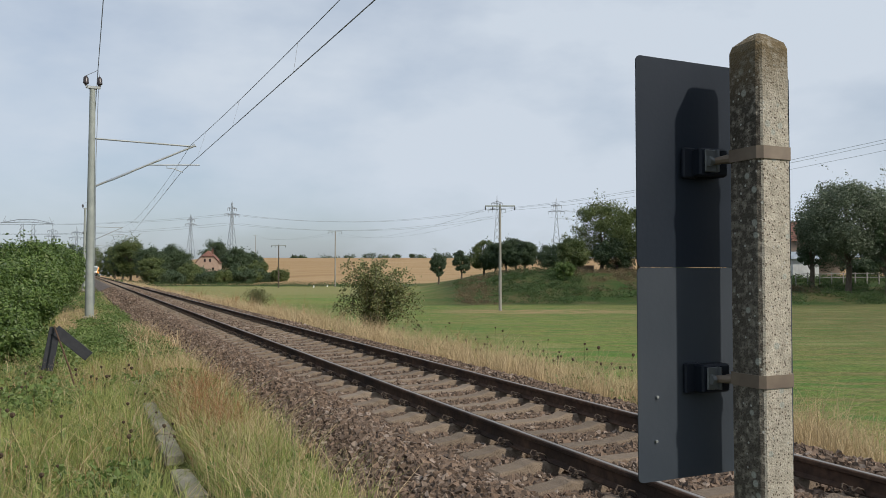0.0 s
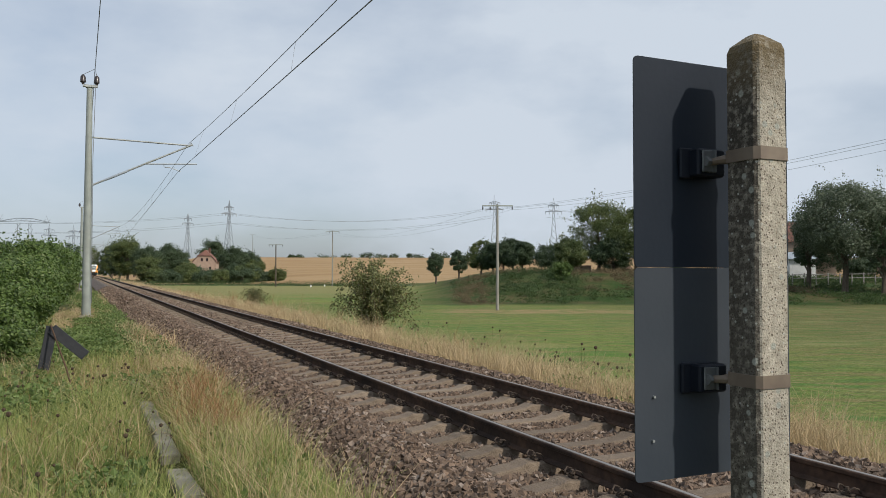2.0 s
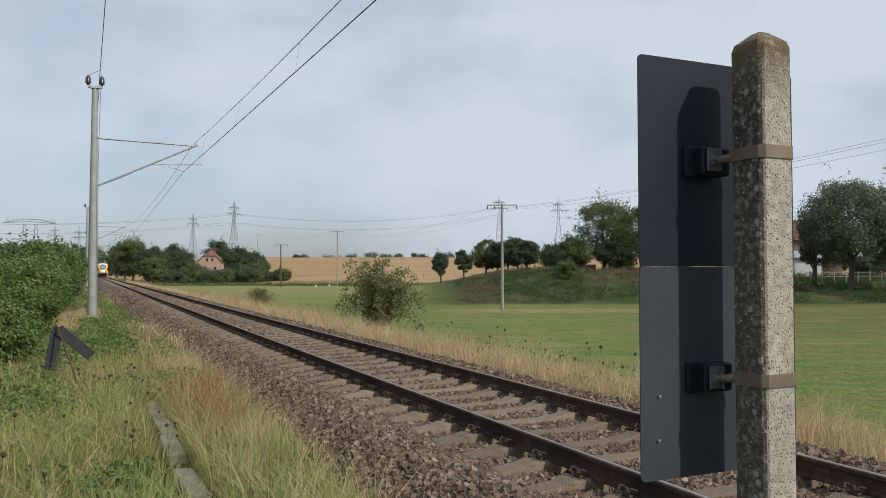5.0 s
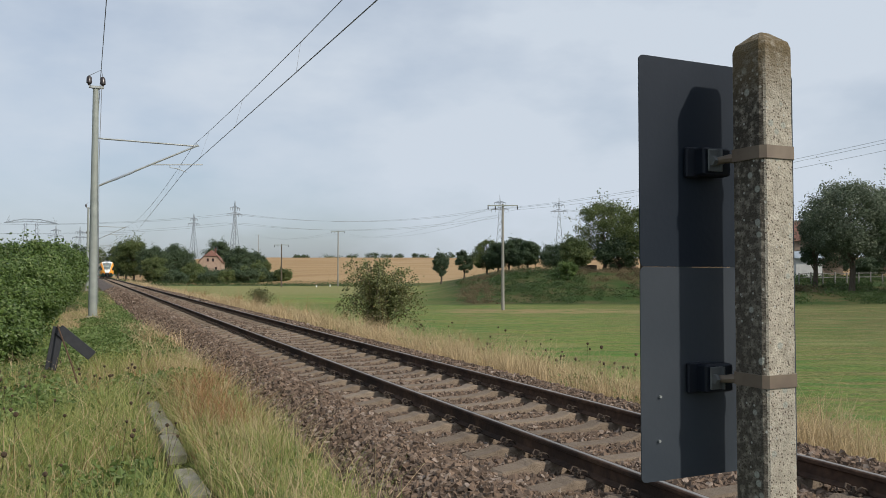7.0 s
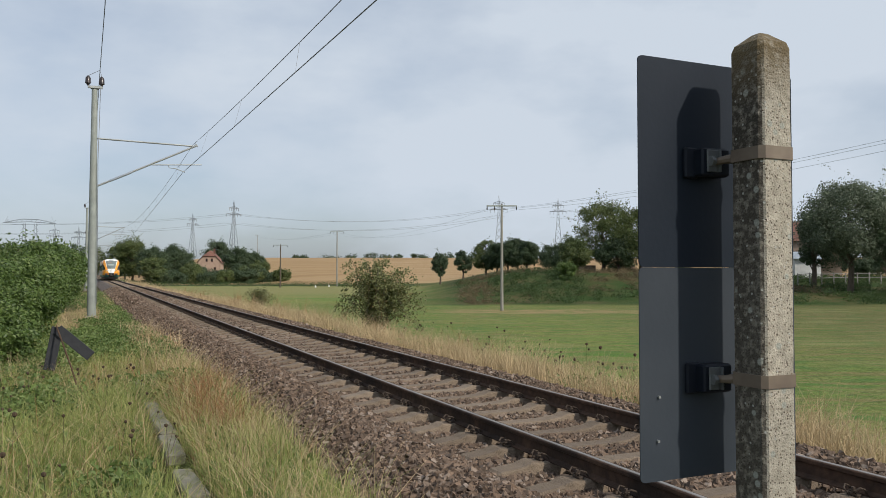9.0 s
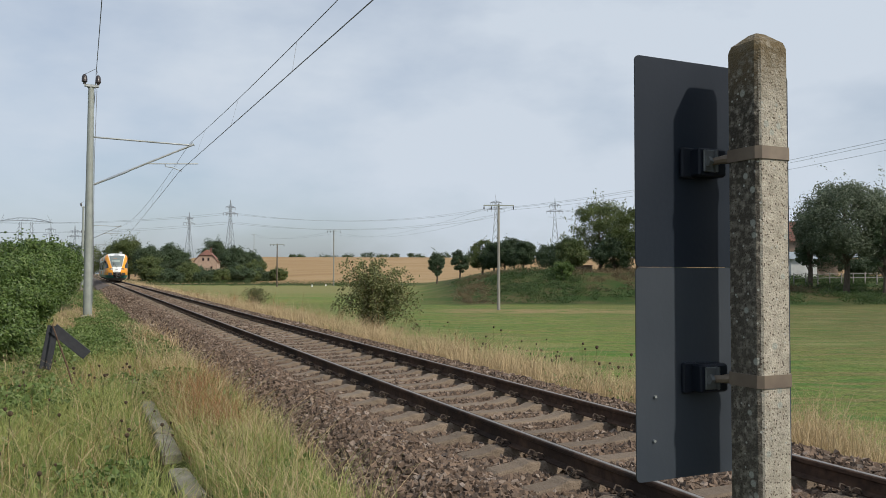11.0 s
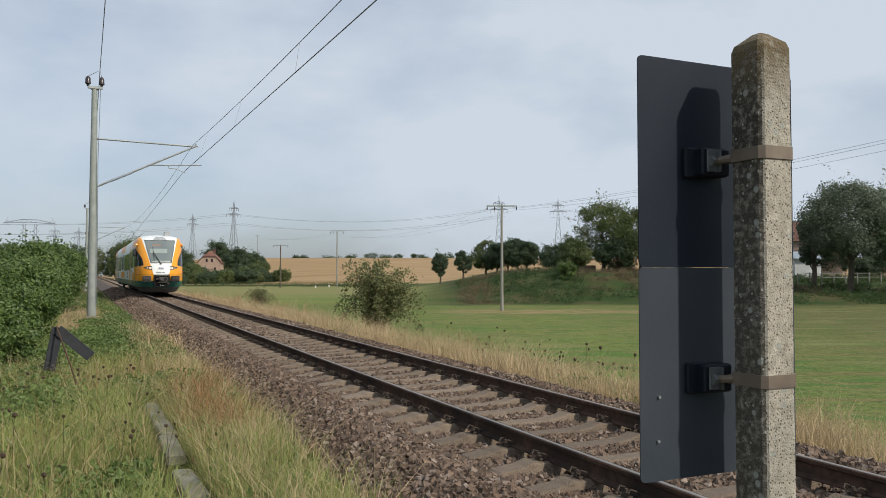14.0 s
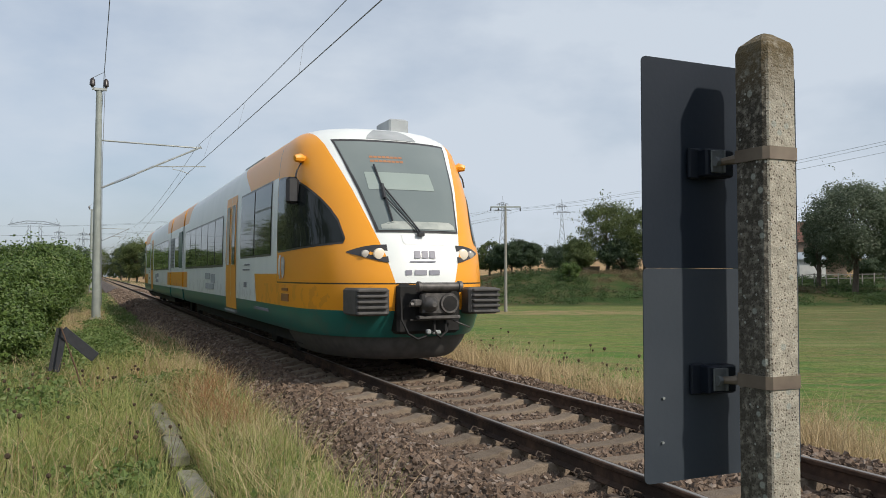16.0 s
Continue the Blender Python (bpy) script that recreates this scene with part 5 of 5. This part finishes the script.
DASHGLARE = material("dash_reflection_pale", (0.26, 0.29, 0.27), (0.40, 0.42, 0.39), 5, 0.6)
COAT = material("coat_of_arms", (0.30, 0.28, 0.26), (0.62, 0.60, 0.56), 9, 0.5)
UMBER = material("brown_lettering", (0.24, 0.10, 0.03), (0.30, 0.13, 0.04), 6, 0.5)
LINER = material("cab_blind", (0.24, 0.29, 0.27), (0.28, 0.33, 0.31), 1, 0.6)
LAMP = glow("headlight_lit", (0.62, 0.54, 0.42), 0.35)
LENSGLASS = material("headlight_glass", (0.35, 0.33, 0.30), (0.50, 0.47, 0.42), 5, 0.15)
HOUSING = material("lamp_housing", (0.03, 0.03, 0.03), (0.05, 0.045, 0.045), 4, 0.3)
LED = material("led_letters", (0.30, 0.13, 0.06), (0.40, 0.18, 0.08), 4, 0.5)
INK = material("grey_lettering", (0.16, 0.16, 0.20), (0.22, 0.22, 0.26), 4, 0.5)


def patch_front(rows, off, n=10):
    """A skin over the nose: rows of (z, x0, x1) from below upwards."""
    g = Geo()
    grid = [[(x0 + (x1 - x0) * i / n, front_y(x0 + (x1 - x0) * i / n, z) - off, z) for i in range(n + 1)] for z, x0, x1 in rows]
    back = [[(x, y + off * 0.8 + 0.01, z) for x, y, z in r] for r in grid]
    w = n + 1
    for side in (grid, back):
        g.add([p for r in side for p in r], [(j * w + i, j * w + i + 1, j * w + w + i + 1, j * w + w + i) for j in range(len(rows) - 1) for i in range(n)])
    return g


def patch_side(cols, off, s=-1, n=6):
    """A skin over a side: columns of (y, z0, z1) from the nose backwards; s: which side."""
    g, w = Geo(), n + 1
    grid = []
    for y, z0, z1 in cols:
        grid.append([(s * (side_x(y, z0 + (z1 - z0) * i / n) + off), y, z0 + (z1 - z0) * i / n) for i in range(w)])
    back = [[(x - s * (off * 0.8 + 0.01), y, z) for x, y, z in r] for r in grid]
    for k in (grid, back):
        g.add([p for r in k for p in r], [(j * w + i, j * w + i + 1, j * w + w + i + 1, j * w + w + i) for j in range(len(cols) - 1) for i in range(n)])
    return g


def ss(y0, y1, z0, z1):
    return [(y0, z0, z1), ((y0 + y1) / 2, z0, z1), (y1, z0, z1)]


def build_end(car, front):
    """Windows, doors and cab gear of one end car, in the car's own space."""
    # windscreen with its dark rim, blind and display
    scr = [(2.04 + 1.43 * i / 12, -(0.60 + 0.31 * i / 12), 0.60 + 0.31 * i / 12) for i in range(13)]
    part("windscreen_rim", patch_front([(z + (0.04 if z > 3 else -0.03 if z < 2.1 else 0), a - 0.035, b + 0.035) for z, a, b in scr], 0.012, 14), HOUSING, car, "black windscreen rim", True)
    ws = part("windscreen", patch_front(scr, 0.020, 14), SCREEN, car, "large tinted windscreen", True)
    part("blind", patch_front([(z, -0.62, 0.40) for z in (2.66, 2.75, 2.85, 2.94)], 0.026, 8), LINER, ws)
    # sunlit dashboard and its reflection, painted as a pale patch on the glass
    part("dashboard", patch_front([(2.06, -0.56, 0.58), (2.12, -0.56, 0.58), (2.17, -0.40, 0.50)], 0.026, 8), DASHGLARE, ws, "pale reflection of the sunlit dashboard painted on the windscreen")
    for z in (3.13, 3.20):
        for i in range(8):
            x = -0.48 + i * 0.066
            part("display_bar", patch_front([(z - 0.018, x, x + 0.055), (z + 0.018, x, x + 0.055)], 0.024, 1), LED, ws, "dim orange display bar")
    part("top_lamp_cover", patch_front([(3.53, -0.42, 0.42), (3.60, -0.38, 0.38), (3.68, -0.28, 0.28), (3.73, -0.20, 0.20)], 0.012, 8), GREY, car, "grey lamp cover above the windscreen", True)
    wiper = Geo()
    y = lambda x, z: front_y(x, z) - 0.06
    for x0, z0, x1, z1, r in ((-0.02, 2.0, -0.42, 2.70, 0.013), (-0.05, 2.0, -0.45, 2.58, 0.010), (-0.46, 3.06, -0.40, 2.18, 0.015), (-0.43, 2.74, -0.44, 2.52, 0.03)):
        wiper.tube([(x0, y(x0, z0), z0), ((x0 + x1) / 2, y((x0 + x1) / 2, (z0 + z1) / 2), (z0 + z1) / 2), (x1, y(x1, z1), z1)], r, 5)
    wiper.box((-0.03, y(-0.03, 1.98), 1.98), (0.10, 0.07, 0.06), bevel=0.01)
    part("wiper", wiper, BLACK, car, "black windscreen wiper", True)
    # lettering as bars
    for x0, x1 in ((-0.17, -0.075), (-0.055, 0.04), (0.06, 0.15)):
        part("emblem", patch_front([(1.635, x0, x1), (1.745, x0, x1)], 0.016, 6), INK, car, "dark emblem bar")
    for x0, x1, z0, z1 in ((-0.24, 0.15, 1.58, 1.60), (-0.31, -0.22, 1.405, 1.47), (-0.18, 0.0, 1.405, 1.47), (0.04, 0.20, 1.405, 1.47)):
        part("lettering", patch_front([(z0, x0, x1), (z1, x0, x1)], 0.012, 4), INK, car, "grey lettering bar")
    part("hatch", patch_front([(1.83, -0.27, 0.33), (1.88, -0.30, 0.36), (1.97, -0.30, 0.36)], 0.004, 4), WHITE, car)
    for s in (-1, 1):
        xs = [0.53 + 0.50 * i / 12 for i in range(13)]
        g = Geo()
        lo = [1.575 + 0.145 * (i / 12) ** 1.3 for i in range(13)]
        hi = [1.83 - 0.10 * (i / 12) ** 2.4 for i in range(13)]
        ring = [(s * x, front_y(x, z) - 0.012, z) for x, z in zip(xs, lo)] + [(s * x, front_y(x, z) - 0.012, z) for x, z in zip(xs[::-1], hi[::-1])]
        g.add(ring, [(i, i + 1, 24 - i, 25 - i) for i in range(12)])
        g.add([(a, b + 0.05, c) for a, b, c in ring], [(i, i + 1, 24 - i, 25 - i) for i in range(12)])
        hl = part("headlight", g, HOUSING, car, "almond-shaped headlight unit", True)
        for x, r, mt, nm in ((0.645, 0.078, LAMP if front else LENSGLASS, "lamp"), (0.815, 0.055, LENSGLASS, "tail_lamp")):
            yy = front_y(x, 1.70)
            part(nm, Geo().tube([(s * x, yy + 0.03, 1.70), (s * x, yy - 0.022, 1.70), (s * x, yy - 0.034, 1.70)], [r, r, r * 0.6], 16), mt, hl, smooth=True)
        # crash box with ribs
        box = Geo().box((s * 0.84, 0.20, 1.035), (0.48, 0.62, 0.38), bevel=0.03)
        cb = part("crash_buffer", box, BUFFER, car, "ribbed dark grey crash buffer")
        for k in range(5):
            part("rib", Geo().box((s * 0.86, -0.13, 0.885 + k * 0.076), (0.43, 0.07, 0.042), bevel=0.012), BUFFER, cb)
        # orange camera pod and mirror
        pod = Geo().tube([(s * 1.24, 1.88, 3.20), (s * 1.36, 1.86, 3.22), (s * 1.46, 1.84, 3.21)], [0.03, 0.075, 0.05], 8)
        part("camera_pod", pod, ORANGE, car, "orange camera pod", True)
        mir = part("mirror", Geo().box((s * 1.50 if s < 0 else 1.41, 1.80 if s < 0 else 1.95, 2.70), (0.20 if s < 0 else 0.09, 0.12 if s < 0 else 0.20, 0.42), bevel=0.045), BLACK, car, "black wing mirror")
        part("mirror_stalk", Geo().tube([(s * 1.34, 1.88, 3.16), (s * 1.42, 1.84, 3.02), (s * 1.45, 1.84, 2.88)], 0.014, 5), BLACK, mir)
        # cab side window, arched down to a tip
        cols = []
        for i in range(13):
            yy = 2.98 - (2.98 - 0.62) * i / 12
            t = i / 12
            cols.append((yy, 1.80 + 0.08 * t ** 2, 1.80 + 0.08 * t ** 2 + max(0.02, 1.18 * (1 - t ** 2.3) ** 0.78)))
        part("cab_window_seal", patch_side([(a, b - 0.03, c + 0.03) for a, b, c in cols], 0.006, s), HOUSING, car, "", True)
        part("cab_window", patch_side(cols, 0.012, s), GLASS, car, "arched dark cab side window", True)
        for y0, y1 in ((3.55, 5.0), (5.1, 6.55)):
            part("window_seal", patch_side(ss(y0 - 0.04, y1 + 0.04, 1.73, 3.04), 0.006, s), HOUSING, car, "", True)
            part("window", patch_side(ss(y0, y1, 1.77, 3.0), 0.012, s), GLASS, car, "dark tinted side window", True)
        part("window_bar", patch_side(ss(3.55, 5.0, 2.56, 2.60), 0.018, s), HOUSING, car)
        part("window_strip", patch_side(ss(8.95, 17.0, 1.58, 2.80), 0.006, s), HOUSING, car, "", True)
        for k in range(6):
            y0 = 9.02 + k * 1.33
            part("window", patch_side(ss(y0, y0 + 1.24, 1.64, 2.75), 0.012, s), GLASS, car, "dark tinted side window", True)
        for k in range(2):
            y0 = 7.12 + k * 0.70
            dr = part("door_leaf", patch_side(ss(y0, y0 + 0.68, 0.66, 3.12), 0.010, s), ORANGE, car, "orange sliding door leaf", True)
            part("door_glass", patch_side(ss(y0 + 0.14, y0 + 0.54, 1.62, 2.92), 0.018, s), GLASS, dr)
        part("door_step", patch_side(ss(7.1, 8.52, 0.56, 0.64), 0.05, s), GREY, car)
        deco = Geo()
        for x, z, w, h in ((5.9, 1.50, 0.7, 0.03), (5.8, 1.60, 0.5, 0.03), (4.4, 0.78, 1.3, 0.05), (6.0, 1.20, 0.25, 0.10)):
            deco.box((s * (side_x(x, z) + 0.008), x, z), (0.012, w, h))
        part("lettering", deco, INK, car, "small grey lettering bars")
        big = Geo()
        for x, z, w, h in ((11.6, 1.36, 0.9, 0.16), (10.6, 1.30, 0.7, 0.22), (11.2, 1.10, 1.5, 0.14)):
            big.box((s * (side_x(x, z) + 0.008), x, z), (0.012, w, h))
        part("lettering", big, GREY, car, "large pale grey lettering bars")
        word = Geo()
        for x, z, w, h in ((2.42, 1.17, 0.42, 0.045), (2.42, 1.04, 0.50, 0.12)):
            word.box((s * (side_x(x, z) + 0.008), x, z), (0.012, w, h))
        part("lettering", word, UMBER, car, "brown lettering bars on orange")
        part("emblem", patch_side([(2.44, 1.50, 1.64), (2.50, 1.40, 1.69), (2.58, 1.34, 1.70), (2.66, 1.40, 1.69), (2.72, 1.50, 1.64)], 0.010, s), COAT, car, "pale shield-shaped emblem")
        part("handrail", Geo().tube([(s * 1.475, 2.75, 1.72), (s * 1.50, 2.70, 1.65), (s * 1.50, 2.70, 1.42), (s * 1.475, 2.74, 1.34)], 0.014, 5), WHITE, car)
        part("roof_rail", Geo().box((s * 1.12, 6.8, 3.70), (0.04, 2.2, 0.16)), GREY, car)
    # open nose with the coupler
    part("coupler_recess", Geo().box((0.03, 0.16, 0.93), (0.96, 0.34, 0.70), bevel=0.04), UNDER, car, "black coupler recess")
    cp = part("coupler", Geo().box((0.08, -0.17, 1.00), (0.50, 0.16, 0.30), bevel=0.03).tube([(0.0, 0.2, 0.98), (0.02, -0.15, 0.98)], 0.13, 10).box((0.08, -0.20, 0.82), (0.62, 0.14, 0.045), bevel=0.01), COUPLER, car, "grey automatic coupler head")
    part("coupler_cone", Geo().tube([(-0.07, -0.24, 1.0), (-0.07, -0.31, 1.0), (-0.07, -0.40, 1.0), (-0.07, -0.42, 1.0)], [0.115, 0.105, 0.055, 0.03], 14), COUPLER, cp, smooth=True)
    part("coupler_ring", Geo().tube([(0.22, -0.24, 1.01), (0.22, -0.285, 1.01)], [0.145, 0.135], 18), COUPLER, cp, smooth=True)
    part("coupler_cup", Geo().tube([(0.22, -0.28, 1.01), (0.22, -0.292, 1.01)], 0.105, 16), UNDER, cp)
    part("coupler_top", Geo().box((0.08, -0.12, 1.19), (0.44, 0.2, 0.08), bevel=0.03).tube([(-0.24, -0.22, 1.24), (-0.20, -0.22, 1.24), (-0.19, -0.22, 1.24), (0.36, -0.22, 1.24), (0.37, -0.22, 1.24), (0.42, -0.22, 1.24)], [0.075, 0.075, 0.060, 0.060, 0.080, 0.080], 12), COUPLER, cp, "steel cylinder over the coupler", True)
    part("coupler_valve", Geo().box((-0.24, -0.18, 1.02), (0.12, 0.14, 0.10), bevel=0.02).tube([(-0.34, -0.20, 1.0), (-0.20, -0.20, 1.0)], 0.035, 8), COUPLER, cp)
    part("hose", Geo().tube([(-0.42, -0.06, 1.10), (-0.44, -0.14, 0.80), (-0.36, -0.18, 0.60), (-0.22, -0.18, 0.52), (-0.08, -0.16, 0.56)], 0.018, 6), UNDER, car, "black brake hose", True)
    part("hose_end", Geo().box((-0.06, -0.18, 0.62), (0.07, 0.07, 0.07), bevel=0.015).box((0.06, -0.18, 0.61), (0.12, 0.07, 0.06), bevel=0.015), ZINC, car, "bright metal hose end")
    part("cable", Geo().tube([(0.06, -0.1, 0.80), (0.02, -0.2, 0.62), (0.10, -0.22, 0.54), (0.20, -0.2, 0.62), (0.22, -0.1, 0.82)], 0.022, 6), UNDER, car, "black coupling hoses", True)
    part("lever", Geo().tube([(-0.3, -0.1, 0.78), (0.25, -0.2, 0.79)], 0.010, 5).tube([(0.25, -0.2, 0.79), (0.60, -0.12, 0.66)], 0.010, 5), COUPLER, car)
    # snow plough under the nose
    rings = []
    for z, f, w in ((0.66, 0.34, 1.30), (0.50, 0.32, 1.28), (0.36, 0.36, 1.20), (0.22, 0.46, 1.10), (0.18, 0.54, 1.06)):
        out = [(w * math.sin(a) ** (2 / POWER), f + 2.0 * (1 - math.cos(a) ** (2 / POWER))) for a in [math.pi / 2 * i / 14 for i in range(15)]]
        out.append((w, 3.0))
        rings.append([(x, yy, z) for x, yy in reversed(out)] + [(-x, yy, z) for x, yy in out[1:]])
    part("snow_plough", Geo().loft(rings), BUFFER, car, "black curved snow plough", True)
    part("roof_box", Geo().box((0.56, 2.95, 3.95), (0.36, 0.7, 0.34), bevel=0.03), GREY, car, "grey roof unit")
    part("roof_fairing", Geo().box((0, 9.5, 3.88), (1.4, 6.5, 0.12), taper=0.8), GREY, car, "grey roof equipment fairing")
    part("underframe", Geo().box((0, 9.5, 0.45), (2.3, 14, 0.35)), UNDER, car)
    for y0 in (4.2, 6.3):
        for s in (-1, 1):
            whl = part("wheel", Geo().tube([(s * 0.68, y0, 0.40), (s * 0.80, y0, 0.40)], [0.42, 0.39], 20), UNDER, car)
            part("hub", Geo().tube([(s * 0.79, y0, 0.40), (s * 0.9, y0, 0.40)], 0.10, 8), UNDER, whl)


def build_railcar():
    car = thing("railcar", "orange, white and green diesel railcar running on the track", "train")
    length = 17.6
    hull = part("front_car", shell(length), PAINT, car, "white end car with orange cab and green skirt", True)
    build_end(car, True)
    # short power unit in the middle
    prof = [(body_w(z), z) for z in Z_LEVELS]
    part("vent_panel", Geo().box((-1.445, 18.6, 2.25), (0.05, 1.0, 1.25), bevel=0.01), SKIRTGREEN, car, "dark green side panel")
    ring = lambda y, k=1.0: [(-w * k, y, z) for w, z in prof] + [(w * k, y, z) for w, z in reversed(prof)]
    part("power_unit", Geo().loft([ring(18.0), ring(22.2)]), POWERPAINT, car, "orange-roofed power unit", True)
    for y in (17.6, 22.2):
        b = part("bellows", Geo().loft([ring(y, 0.93), ring(y + 0.4, 0.93)]), UNDER, car, "black rubber bellows")
    for s in (-1, 1):
        part("grille", Geo().box((s * 1.465, 21.4, 2.2), (0.03, 1.1, 1.1), bevel=0.01), GREY, car, "grey ventilation grille")
        for k in range(8):
            part("slat", Geo().box((s * 1.485, 21.4, 1.75 + k * 0.125), (0.02, 1.0, 0.05)), HOUSING, car)
        for y in (19.0, 21.2):
            part("wheel", Geo().tube([(s * 0.68, y, 0.43), (s * 0.80, y, 0.43)], 0.43, 18), UNDER, car)
    part("side_window", Geo().box((-1.44, 19.9, 2.2), (0.06, 1.3, 1.1), bevel=0.01), GLASS, car, "dark tinted window")
    part("exhaust", Geo().box((0.5, 20, 3.85), (0.5, 2.2, 0.3), bevel=0.05), GREY, car)
    # the rear car is the same the other way round
    first = [o for o in car.children if o.name.split(".")[0] not in ("power_unit", "bellows", "grille", "slat", "exhaust", "side_window", "vent_panel") and not (o.name.startswith("wheel") and o.data.vertices[0].co.y > 15)]
    turn = pose(0, 40.2, 0, 0, 0, 180)
    for o in first:
        c = copy_thing(o, turn)
        c.parent = car
    return car


SKIRTGREEN = material("skirt_green", (0.010, 0.060, 0.050), (0.016, 0.075, 0.062), 2, 0.35)
POWERPAINT = PAINT
RAILCAR = build_railcar()
SPEED, NOSE_AT_END = 21.1, 10.25


def motions():
    rows = []
    for k in range(33):
        t = 0.5 * k
        rows.append((t, pose(0, NOSE_AT_END + SPEED * (16.0 - t), rise(NOSE_AT_END + SPEED * (16.0 - t)), math.degrees(math.atan(0.0022)))))
    walk(RAILCAR, rows)


motions()
